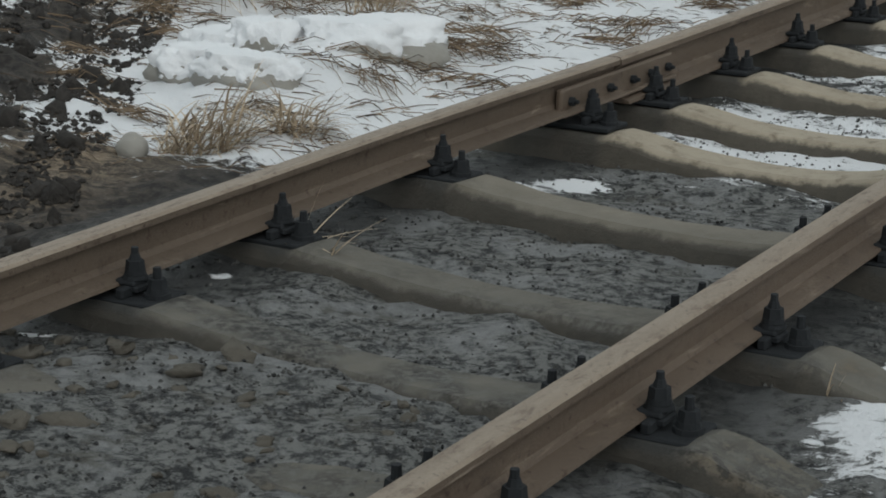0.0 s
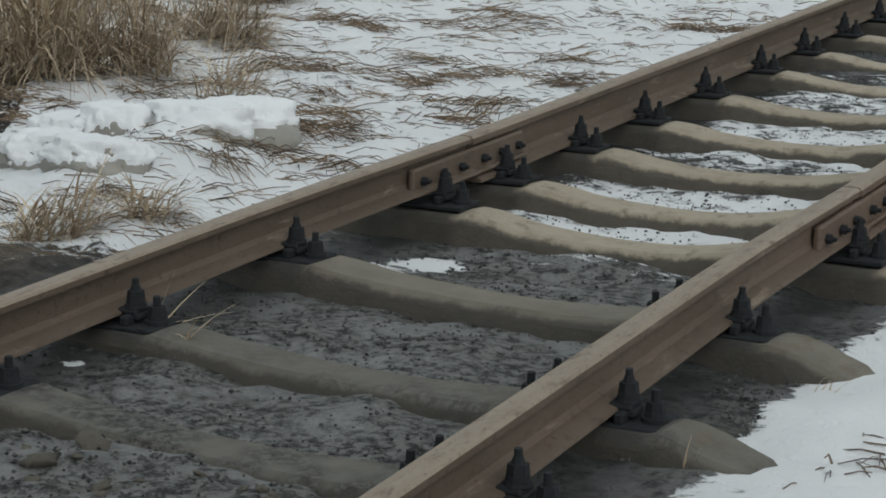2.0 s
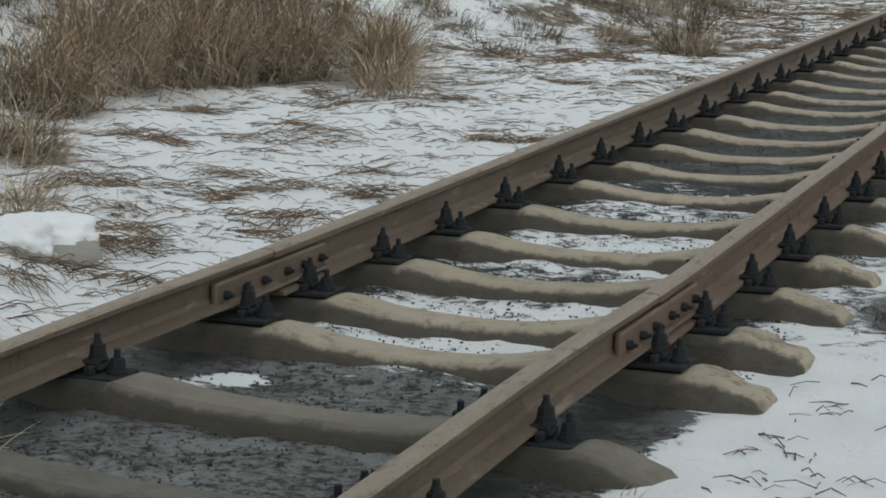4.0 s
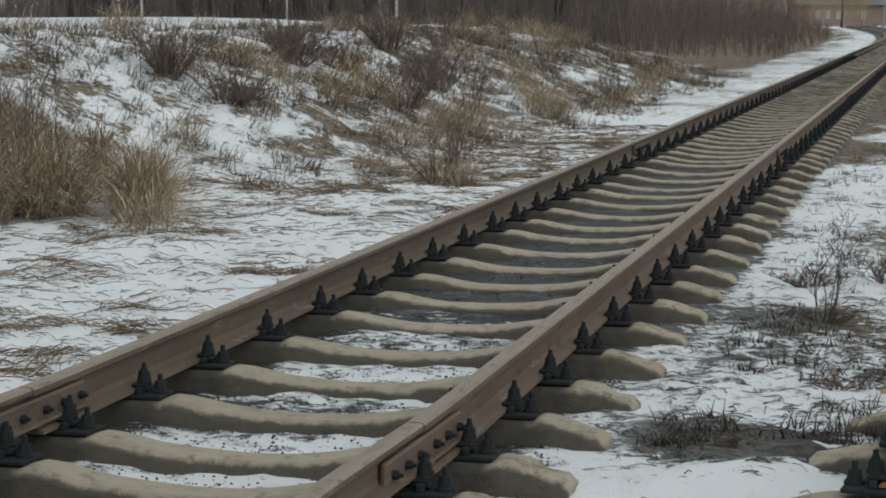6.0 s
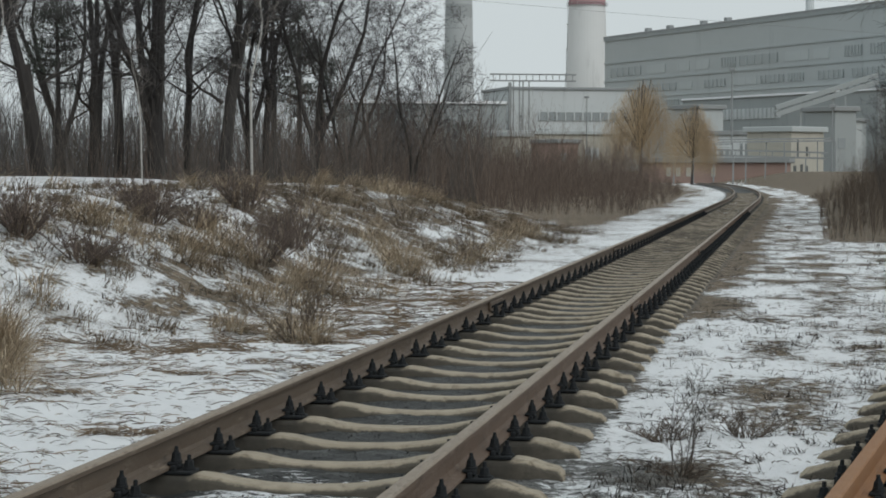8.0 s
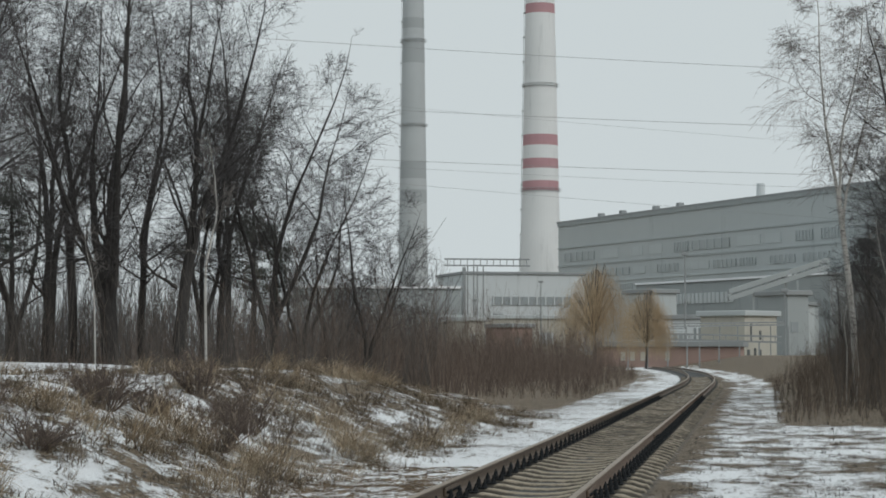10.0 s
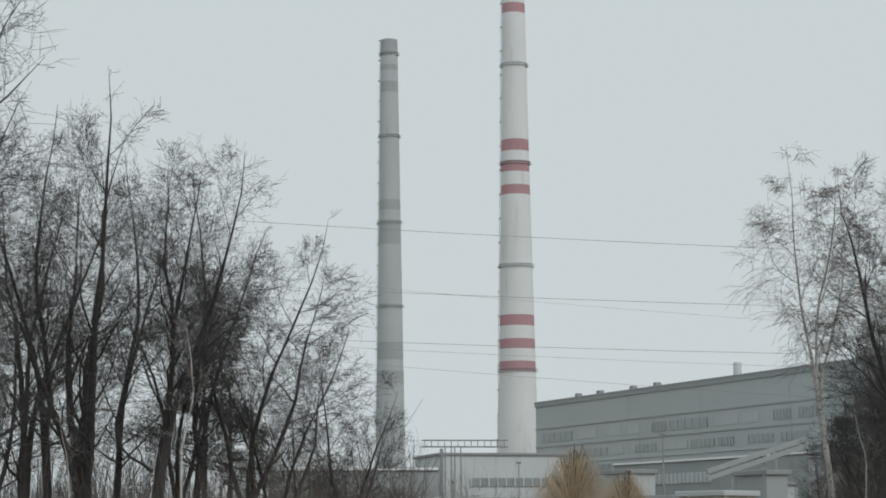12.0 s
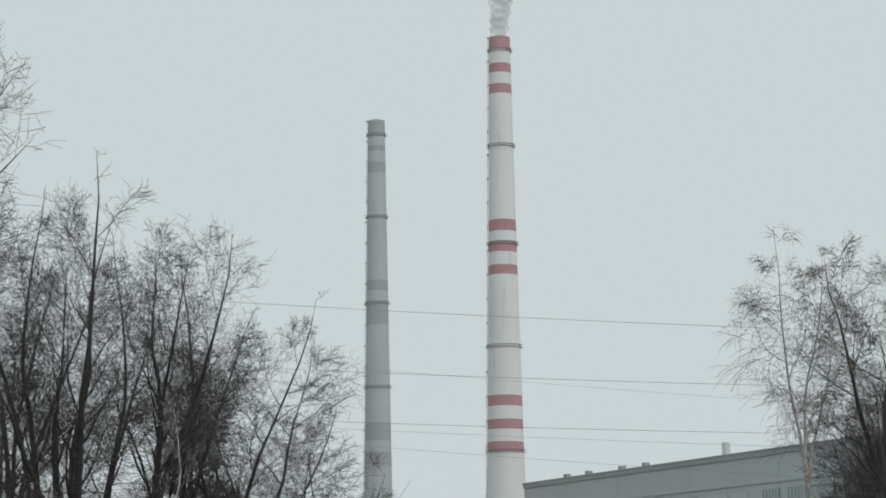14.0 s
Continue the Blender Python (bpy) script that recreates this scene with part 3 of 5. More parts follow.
def shrub(x, y, tall, wide, count, seed, words, mat=None, tip=0.0015, name="shrub"):
    """A leafless shrub: stems from one stool, each forking into twigs."""
    g = random.Random(seed)
    s = Strips()
    for _ in range(count):
        a = g.uniform(0, 6.283)
        lean, arch = g.uniform(-0.1, 0.6) * wide / tall * 1.6, g.uniform(-0.25, 0.35)
        h = tall * g.uniform(0.55, 1.0)
        px, py = x + 0.12 * wide * math.cos(a), y + 0.12 * wide * math.sin(a)
        z = top(px, py) - 0.02
        line = []
        for i in range(5):
            t = i / 4
            bow = lean * h * t + arch * h * t * (1 - t)
            line.append((px + math.cos(a) * bow + g.gauss(0, 0.035) * t, py + math.sin(a) * bow + g.gauss(0, 0.035) * t, z + h * t * (1 - 0.25 * abs(lean) * t)))
        s.stem(line, tip * 4, tip, 4)
        for _ in range(9):
            t = g.uniform(0.25, 1)
            i = min(3, int(t * 4))
            p = [line[i][k] + (line[i + 1][k] - line[i][k]) * (t * 4 - i) for k in range(3)]
            b, d = g.uniform(0, 6.283), h * g.uniform(0.1, 0.32) * (1.2 - t * 0.6)
            q = (p[0] + math.cos(b) * d * 0.55, p[1] + math.sin(b) * d * 0.55, p[2] + d * 0.7)
            m = ((p[0] + q[0]) / 2 + g.gauss(0, 0.01), (p[1] + q[1]) / 2 + g.gauss(0, 0.01), (p[2] + q[2]) / 2 - 0.05 * d)
            s.stem([p, m, q], tip * 1.8, tip * 0.8)
            for _ in range(2):
                e = g.uniform(0, 6.283)
                s.stem([m, (m[0] + math.cos(e) * d * 0.3, m[1] + math.sin(e) * d * 0.3, m[2] + d * 0.4)], tip * 1.2, tip * 0.7)
    return tagged(s.done(name, mat or BROWN), words, "shrub")


def thicket(name, words, spots, tall, seed, mat, thick=0.008, twigs=3):
    """A dense stand of thin upright saplings that nobody could count."""
    g = random.Random(seed)
    s = Strips()
    for x, y in spots:
        z, tallest = top(x, y) - 0.05, tall(x, y) * g.uniform(0.45, 1.15)
        for _ in range(2):
            h = tallest * g.uniform(0.6, 1.0)
            a, lean = g.uniform(0, 6.283), g.uniform(0.02, 0.34)
            line = [(x + math.cos(a) * lean * h * t + g.gauss(0, 0.014) * h * t, y + math.sin(a) * lean * h * t, z + h * t) for t in (0, 0.35, 0.7, 1)]
            s.stem(line, thick, thick * 0.3)
            for _ in range(twigs):
                i = g.choice((0, 1, 1, 2, 2))
                t = g.random()
                p = [line[i][k] + (line[i + 1][k] - line[i][k]) * t for k in range(3)]
                b, d = g.uniform(0, 6.283), h * g.uniform(0.12, 0.34)
                s.stem([p, (p[0] + math.cos(b) * d * 0.5, p[1] + math.sin(b) * d * 0.5, p[2] + d * 0.75)], thick * 0.42, thick * 0.22)
    return tagged(s.done(name, mat), words, "brushwood", kind="stuff")


DULL = material("faded_grass", stalk((0.045, 0.035, 0.027), (0.30, 0.235, 0.165)), 0.85)
LITTER = material("rotting_straw", stalk((0.04, 0.03, 0.022), (0.30, 0.22, 0.145)), 0.85)
DARKWEED = material("black_weeds", stalk((0.012, 0.012, 0.012), (0.08, 0.065, 0.052)), 0.9)
RED = material("reddish_twigs", stalk((0.075, 0.06, 0.052), (0.20, 0.155, 0.13)), 0.85)
FAR = material("misty_twigs", stalk((0.075, 0.058, 0.049), (0.19, 0.148, 0.122)), 0.9)
GREYTWIG = material("grey_twigs", stalk((0.05, 0.045, 0.042), (0.12, 0.105, 0.092)), 0.85)
litter()
for x, y, wide, tall, count, fall, seed in (
        (-4.25, 9.25, 0.40, 0.55, 900, -0.9, 1), (-3.85, 9.55, 0.25, 0.42, 450, -0.7, 2), (-4.9, 9.9, 0.45, 0.6, 700, -0.8, 3), (-4.0, 10.75, 0.28, 0.30, 500, 0.2, 4), (-4.35, 10.9, 0.25, 0.3, 350, -0.4, 5),
        (-5.4, 11.6, 0.35, 0.5, 500, -0.6, 6), (-5.3, 13.2, 0.5, 0.55, 900, -0.5, 7), (-5.6, 14.4, 0.6, 0.7, 1100, -0.6, 8), (-5.2, 15.4, 0.55, 0.75, 1200, -0.5, 9), (-4.7, 16.1, 0.4, 0.65, 800, -0.6, 10),
        (-6.3, 16.2, 0.7, 0.7, 1000, -0.5, 12), (-4.3, 17.2, 0.35, 0.45, 500, -0.3, 13), (-6.4, 18.4, 0.6, 0.6, 700, -0.6, 14), (-2.5, 20.6, 0.28, 0.34, 450, 0.3, 15), (-2.15, 20.2, 0.22, 0.32, 350, 0, 16),
        (-3.2, 20.9, 0.3, 0.25, 300, 0, 17), (-3.6, 26.5, 0.4, 0.55, 450, -0.2, 18), (-3.3, 31.5, 0.45, 0.6, 450, -0.1, 19), (-5.0, 27.0, 0.6, 0.55, 600, -0.5, 20)):
    tussock(x, y, wide, tall, count, fall, seed)
for x, y, tall, wide, count, seed in ((-2.35, 20.4, 0.75, 0.7, 26, 1), (-5.6, 16.0, 1.5, 0.9, 14, 2), (-6.3, 17.2, 1.8, 1.0, 12, 3), (-5.0, 17.0, 1.2, 0.7, 8, 4), (-7.2, 18.6, 1.9, 1.0, 10, 5), (-4.1, 29.5, 0.9, 0.9, 22, 6), (-5.2, 31.0, 0.8, 0.9, 24, 7), (-6.0, 36, 0.9, 1.2, 26, 8), (-5.1, 41, 0.9, 1.2, 26, 9), (-3.4, 38.5, 0.7, 0.8, 20, 10)):
    shrub(x, y, tall, wide, count, seed, "leafless brown shrub of thin twigs in dry grass")
shrub(1.93, 11.75, 0.8, 0.42, 7, 21, "thin leafless weed standing in patchy snow", GREYTWIG, 0.0009, "weed")
shrub(1.95, 11.7, 0.2, 0.4, 30, 24, "low dark weed in patchy snow", BROWN, 0.0009, "weed")
shrub(2.25, 13.6, 0.24, 0.5, 44, 22, "low dark weed in patchy snow", BROWN, 0.0009, "weed")
shrub(1.75, 13.3, 0.2, 0.4, 34, 25, "low dark weed in patchy snow", BROWN, 0.0009, "weed")
shrub(1.75, 8.3, 0.1, 0.4, 34, 26, "low dark weed in patchy snow", BROWN, 0.0008, "weed")
shrub(2.1, 9.6, 0.12, 0.25, 22, 23, "low dark weed in patchy snow", BROWN, 0.0009, "weed")

g = random.Random(93)
for i in range(13):
    y = g.uniform(14.5, 18.5)
    x = -3.0 - (y - 14.2) * 0.42 - 1.5 * g.random() ** 1.4
    tussock(x, y, g.uniform(0.16, 0.34), g.uniform(0.35, 0.62), int(g.uniform(220, 420)), -0.8, 500 + i, "thick heap of drooping straw-coloured grass on the bank")
for i in range(2):
    y = g.uniform(15.5, 19)
    x = -3.9 - (y - 14.5) * 0.45 - 0.9 * g.random()
    shrub(x, y, g.uniform(0.9, 1.7), g.uniform(0.3, 0.7), g.randint(5, 10), 530 + i, "thin reddish-brown leafless stems in a grass clump", RED, 0.002)
for i in range(8):
    y = g.uniform(22, 34)
    x = foot_x(y) - g.uniform(1.6, 4.6)
    shrub(x, y, g.uniform(0.45, 0.85), g.uniform(0.8, 1.3), g.randint(40, 60), 560 + i, "low dense reddish-brown bush on the snowy bank", RED, 0.0022)
g = random.Random(91)
for i in range(64):
    y = 14 + 40 * g.random() ** 1.2
    x = foot_x(y) + 0.2 - 5.6 * g.random()
    tussock(x, y, g.uniform(0.14, 0.5), g.uniform(0.2, 0.5), int(g.uniform(90, 300)), -0.4, 300 + i, "drooping clump of dead brown grass on the bank")
# brushwood on the bank, along the far track and behind the siding
g = random.Random(31)
spots = []
while len(spots) < 1800:
    y = g.uniform(26, 74)
    x = g.uniform(-42, -7.5)
    if -16 < x < -9 or x >= -9 and g.random() < 0.93 or patchy(x, y, 0.18, 3) < -0.25:
        continue
    spots.append((x, y))
thicket("bank_brushwood", "dense reddish-brown leafless brushwood along the top of the bank", spots, lambda x, y: 1.2 + 1.2 * noise.noise((x * 0.3, y * 0.3, 5)), 32, RED, 0.007, 5)
spots = []
while len(spots) < 3000:
    y = 62 + 120 * g.random() ** 1.2
    x = track_x(y) - g.uniform(2.6 + 0.012 * y, 20)
    if y < 78 and x > -5.5:
        continue
    spots.append((x, y))
thicket("track_brushwood", "tall dense thicket of brown leafless saplings beside the track", spots, lambda x, y: (3.4 + 2.0 * noise.noise((x * 0.22, y * 0.16, 8)) + 2.0 * noise.noise((x * 1.1, y * 0.7, 4))) * (0.22 + 0.78 * smooth(track_x(y) - x, 2.6 + 0.012 * y, 6.5 + 0.012 * y)), 33, FAR, 0.009, 8)
spots = []
while len(spots) < 1900:
    y = 52 + 90 * g.random()
    x = track_x(y) + g.uniform(2.7 + 0.010 * y, 15)
    spots.append((x, y))
thicket("siding_brushwood", "dark thicket of leafless saplings on a low bank", spots, lambda x, y: (2.6 + 1.2 * noise.noise((x * 0.5, y * 0.3, 2))) * (0.2 + 0.8 * smooth(x - track_x(y), 2.7 + 0.01 * y, 5.5 + 0.01 * y)), 34, BROWN, 0.009, 6)


# ---- trees ----
def bark(lo, hi, scale=4.0):
    return lambda k: (k.mix(k.noise(scale, 6, 0.7, stretch=(1, 1, 0.25)), lo, hi), k.noise(30, 5), 0.02)


def birch_bark(k):
    white = k.mix(k.noise(2, 4), (0.30, 0.29, 0.27), (0.52, 0.5, 0.47))
    return k.mix(k.span(k.noise(5, 5, 0.7, stretch=(1, 1, 4)), 0.54, 0.62), white, (0.05, 0.045, 0.04)), None, 0


BARK = material("dark_bark", bark((0.025, 0.024, 0.024), (0.066, 0.06, 0.056)), 0.9)
TWIG = material("bare_twigs", bark((0.046, 0.044, 0.046), (0.105, 0.098, 0.098), 1.0), 0.9)
BIRCH = material("birch_bark", birch_bark, 0.8)
PALETWIG = material("birch_twigs", bark((0.12, 0.108, 0.10), (0.26, 0.235, 0.215), 1.0), 0.9)
WILLOW = material("willow_twigs", bark((0.42, 0.315, 0.20), (0.58, 0.455, 0.31), 0.6), 0.9)
NEEDLE = material("pine_needles", stalk((0.045, 0.056, 0.05), (0.10, 0.112, 0.095)), 0.85)


def grown(seed, tall, girth, leaders=3, fork=0.3, wide=2.6, low=0.35, counts=(12, 8, 6, 5), lean=0.0, weep=0.0, splay=0.3, white=False):
    """Two meshes of a bare tree at the origin, stout wood and fine twigs: a trunk that parts into leaders, with limbs that curve upward inside a rounded crown."""
    g = random.Random(seed)
    wood, twigs = Strips(), Strips()
    wobble, rise, pieces = (0.10, 0.15, 0.17, 0.19, 0.15), (0.085, 0.07, 0.07, 0.05, 0.0), (9, 6, 4, 2, 2 if weep else 1)

    def within(p):
        h = p.z / tall
        if h >= 1:
            return False
        reach = (1 - ((h - 0.6) / 0.4) ** 3) ** 0.4 if h > 0.6 else 0.55 + 0.45 * h / 0.6
        x, y = p.x - lean * p.z, p.y
        uneven = 1 + 0.3 * noise.noise((math.atan2(y, x) * 1.3, h * 5, seed))
        return math.hypot(x, y) < wide * reach * uneven

    def shoot(p, d, length, r, level):
        n, q, line, dirs = pieces[level], Vector(p), [tuple(p)], [d.copy()]
        hang = weep * (0, 0, 0.10, 0.30, 0.55)[level]
        for i in range(n):
            d = d + Vector((g.gauss(0, 1), g.gauss(0, 1), g.gauss(0, 0.6))) * wobble[level] + Vector((0, 0, rise[level] - hang))
            d.normalize()
            q = q + d * (length / n)
            line.append(tuple(q))
            dirs.append(d.copy())
            if not within(q) and level < 4:
                break
        n = len(line) - 1
        end = max(0.0034, r * (0.05, 0.13, 0.22, 0.4, 0.7)[level])
        (wood if level < (1 if white else 2) else twigs).stem(line, r, end, (7, 5, 3, 3, 3)[level])
        if level == 4:
            return
        many = max(2, round(counts[level] * n / pieces[level]))
        for c in range(many):
            t = 0.12 + 0.88 * (c + g.random()) / many
            i = min(n - 1, int(t * n))
            f = t * n - i
            b = [line[i][k] + (line[i + 1][k] - line[i][k]) * f for k in range(3)]
            side = Vector((g.gauss(0, 1), g.gauss(0, 1), g.gauss(0, 0.3)))
            side -= side.dot(dirs[i]) * dirs[i]
            side.normalize()
            a = g.uniform(0.55, 1.05)
            far = (wide * g.uniform(0.6, 1.1) * (1.1 - 0.5 * t), length * 0.55 * (1.15 - 0.5 * t), length * 0.55, length * (0.5 + 0.5 * weep))[level] * g.uniform(0.7, 1.25)
            shoot(b, dirs[i] * math.cos(a) + side * math.sin(a), far, max(0.0045, (r + (end - r) * t) * (0.44, 0.46, 0.42, 0.5)[level]), level + 1)

    p, d, trunk = Vector((0, 0, -0.3)), Vector((lean, 0, 1)).normalized(), []
    for i in range(6):
        trunk.append(tuple(p))
        d = (d + Vector((g.gauss(0, 0.03), g.gauss(0, 0.03), 0))).normalized()
        p = p + d * (fork * tall / 5)
    wood.stem(trunk, girth / 2, girth * 0.36, 8)
    top_ = Vector(trunk[-1])
    turn = g.uniform(0, 6.283)
    for i in range(leaders):
        a = turn + 6.283 * i / leaders + g.uniform(-0.4, 0.4)
        out = 0.0 if leaders == 1 else splay * g.uniform(0.4, 1.2)
        shoot(tuple(top_ - d * g.uniform(0, 0.12) * tall * (leaders > 1)), (d + Vector((out * math.cos(a), out * math.sin(a), 0))).normalized(),
              (tall - fork * tall) * g.uniform(1.0, 1.25), girth * (0.36 if leaders == 1 else 0.45 / math.sqrt(leaders)), 0)
    for i in range(4):
        z = g.uniform(low * 0.6, fork + 0.1) * tall
        if z < fork * tall:
            a = g.uniform(0, 6.283)
            shoot((lean * z, 0, z), Vector((math.cos(a), math.sin(a), g.uniform(0.1, 0.7))).normalized(), wide * g.uniform(0.5, 1.0), girth * 0.13, 1)
    return wood, twigs


def tree(words, wood_mat, twig_mat, **form):
    t = thing("tree", words, "tree", "bare trees")
    wood, twigs = grown(**form)
    wood.done("trunk", wood_mat, t)
    twigs.done("crown", twig_mat, t)
    return t


def beyond(az, d, z=None):
    """A place d metres from the camera, az degrees to the left of the track's heading."""
    x, y = EYE[0] - d * math.sin(radians(az)), d * math.cos(radians(az))
    return x, y, (land(x, y) if z is None else z)


def plant_tree(t, az, d, turn=0.0, size=1.0, copy=False):
    x, y, z = beyond(az, d)
    m = pose(x, y, z, 0, 0, turn) @ Matrix.Scale(size, 4)
    if copy:
        c = copy_thing(t, m)
        c.scale = (size, size, size)
        return c
    t.matrix_basis = m
    return t


OLD = "tall dark leafless tree with a forked trunk"
SLIM = "slender dark leafless tree in a winter wood"
oak = plant_tree(tree(OLD, BARK, TWIG, seed=5, tall=15.0, girth=0.66, leaders=4, fork=0.24, wide=3.7, splay=0.36), 17.25, 66)
oak2 = plant_tree(tree(OLD, BARK, TWIG, seed=8, tall=14.2, girth=0.5, leaders=3, fork=0.28, wide=3.6, splay=0.36), 15.55, 66)
ash = plant_tree(tree(SLIM, BARK, TWIG, seed=14, tall=11.4, girth=0.36, leaders=3, fork=0.24, wide=3.5, splay=0.42, lean=0.06), 13.1, 69)
small = plant_tree(tree("small leafless tree with a rounded crown", BARK, TWIG, seed=21, tall=7.8, girth=0.26, leaders=3, fork=0.24, wide=2.4, splay=0.5, counts=(10, 7, 5, 4)), 10.4, 70)
slim = plant_tree(tree(SLIM, BARK, TWIG, seed=25, tall=13.0, girth=0.32, leaders=2, fork=0.36, wide=2.7, splay=0.3), 14.3, 72)
for t, az, d, turn, size in ((oak, 23.2, 54, 80, 1.16), (oak2, 20.4, 62, 150, 1.04), (slim, 16.4, 74, 40, 1.06), (slim, 18.4, 70, 200, 1.12), (ash, 14.8, 74, 120, 1.05), (ash, 12.2, 76, 20, 0.84),
                             (small, 11.4, 76, 60, 0.86), (slim, 21.6, 64, 20, 1.2), (oak2, 19.0, 78, 30, 1.12), (slim, 22.6, 60, 220, 1.0), (ash, 19.8, 88, 250, 1.3)):
    plant_tree(t, az, d, turn, size, True)

birch = plant_tree(tree("tall birch with white bark and fine drooping twigs", BIRCH, PALETWIG, seed=41, tall=14.6, girth=0.24, leaders=3, fork=0.5, wide=2.4, low=0.9, counts=(10, 8, 6, 4), lean=-0.06, weep=0.7, splay=0.32, white=True), -2.95, 72, 0)
plant_tree(birch, -4.4, 84, 140, 0.72, True)
thin = plant_tree(tree("young birch with a thin white trunk", BIRCH, PALETWIG, seed=44, tall=7.0, girth=0.085, leaders=1, fork=0.5, wide=0.9, low=0.8, counts=(9, 5, 3, 2), white=True), 14.72, 58)
for az, d, turn, size in ((17.7, 56, 90, 0.6), (-3.75, 66, 40, 0.85), (-2.6, 70, 200, 0.6), (22.2, 34, 60, 0.6), (21.6, 33, 10, 0.55)):
    plant_tree(thin, az, d, turn, size, True)
for t, az, d, turn, size in ((oak2, -5.35, 72, 70, 1.0), (slim, -4.5, 80, 20, 0.86), (slim, -5.0, 84, 120, 0.8), (slim, -4.2, 90, 220, 0.72), (ash, -4.6, 86, 160, 0.8), (small, -3.5, 82, 60, 0.9), (small, -4.4, 68, 100, 0.95), (small, -2.7, 88, 20, 0.7), (small, -5.0, 64, 300, 0.8)):
    plant_tree(t, az, d, turn, size, True)


def willow(az, d, tall, wide, seed):
    """A weeping willow: limbs that arch out of a short trunk, with curtains of hanging twigs."""
    g = random.Random(seed)
    x, y, z = beyond(az, d)
    t = thing("willow_tree", "weeping willow with a dome of orange-brown twigs", "tree", "", pose(x, y, z))
    s, n = Strips(), Strips()
    s.stem([(0, 0, -0.2), (0.1, 0, tall * 0.2), (0, 0.1, tall * 0.4)], 0.16, 0.1, 8)
    for _ in range(60):
        a, r = g.uniform(0, 6.283), wide * math.sqrt(g.random())
        h = tall * (1 - 0.45 * (r / wide) ** 2) * g.uniform(0.85, 1)
        c, e = math.cos(a), math.sin(a)
        line = [(0, 0, tall * 0.3), (c * r * 0.35, e * r * 0.35, h * 0.75), (c * r * 0.75, e * r * 0.75, h), (c * r, e * r, h * 0.93)]
        s.stem(line, 0.06, 0.012, 4)
        for _ in range(30):
            u = g.uniform(0.3, 1)
            i = 1 if u < 0.65 else 2
            f = g.random()
            p = [line[i][k] + (line[i + 1][k] - line[i][k]) * f + g.gauss(0, 0.35) for k in range(3)]
            drop = p[2] * g.uniform(0.3, 0.85)
            w = g.gauss(0, 0.3)
            n.stem([tuple(p), (p[0] + c * 0.5 + w, p[1] + e * 0.5, p[2] - drop * 0.25), (p[0] + c * 0.8 + w, p[1] + e * 0.8 + w, p[2] - drop)], 0.007, 0.005)
    s.done("trunk", TWIG, t)
    n.done("crown", WILLOW, t)


willow(4.15, 212, 11.4, 3.9, 3)
willow(2.75, 250, 10.2, 3.0, 4)


def pine(az, d, tall, seed):
    """A pine whose crown shows dark among the bare trees."""
    g = random.Random(seed)
    t = thing("pine_tree", "dark green pine half hidden among bare trees", "tree", "pines")
    x, y, z = beyond(az, d)
    t.matrix_basis = pose(x, y, z)
    s, n = Strips(), Strips()
    s.stem([(0, 0, 0), (0.1, 0, tall * 0.5), (0, 0.1, tall)], 0.16, 0.04, 6)
    for _ in range(46):
        h = tall * g.uniform(0.5, 0.98)
        a, r = g.uniform(0, 6.283), (1.15 - h / tall) * tall * 0.34 * g.uniform(0.6, 1.2)
        e = (math.cos(a) * r, math.sin(a) * r, h + 0.25 * r)
        s.stem([(0, 0, h), (e[0] * 0.5, e[1] * 0.5, h + 0.05 * r), e], 0.03, 0.01, 3)
        for _ in range(70):
            u = g.uniform(0.35, 1.05)
            p = (e[0] * u + g.gauss(0, 0.16), e[1] * u + g.gauss(0, 0.16), h + 0.25 * r * u + g.gauss(0, 0.12))
            n.blade(p, g.uniform(0, 6.283), g.uniform(0.1, 1.3), 0.2, 0.035, 0.3, 1)
    s.done("trunk", BARK, t)
    n.done("needles", NEEDLE, t)


for az, d, tall, seed in ((14.2, 80, 8.6, 1), (13.5, 84, 8.0, 2), (20.0, 78, 8.0, 3), (12.9, 86, 7.0, 4), (-4.2, 84, 7.0, 5), (-5.0, 80, 7.5, 6), (-3.2, 92, 6.0, 7)):
    pine(az, d, tall, seed)
spots = []
while len(spots) < 800:
    az, d = g.uniform(8.6, 24), g.uniform(58, 95)
    x, y, z = beyond(az, d)
    spots.append((x, y))
scrub = []
while len(scrub) < 900:
    x, y, z = beyond(g.uniform(-7, -2.4), g.uniform(64, 112))
    if x > track_x(y) + 3.4 + 0.012 * y:
        scrub.append((x, y))
thicket("siding_scrub", "tall grey-brown leafless scrub under birches", scrub, lambda x, y: 3.2 + 0.5 * max(0.0, x - track_x(y) - 4.5) + 1.2 * noise.noise((x * 0.3, y * 0.3, 6)), 37, GREYTWIG, 0.010, 7)
thicket("wood_undergrowth", "dark leafless undergrowth on the floor of a winter wood", spots, lambda x, y: 4.0 + 1.5 * noise.noise((x * 0.2, y * 0.2, 1)), 35, GREYTWIG, 0.010, 6)


# ---- the heap of soil, blocks of dirty ice and clods ----
SOIL = material("dark_soil", plain((0.010, 0.010, 0.010), (0.08, 0.072, 0.064), 22, 60, 0.03), 0.9)
PALEMUD = material("dried_mud", plain((0.05, 0.046, 0.038), (0.16, 0.145, 0.12), 16, 60, 0.015), 0.9)
ICE = material("dirty_ice", plain((0.16, 0.15, 0.125), (0.42, 0.41, 0.38), 5, 40, 0.01), 0.6)


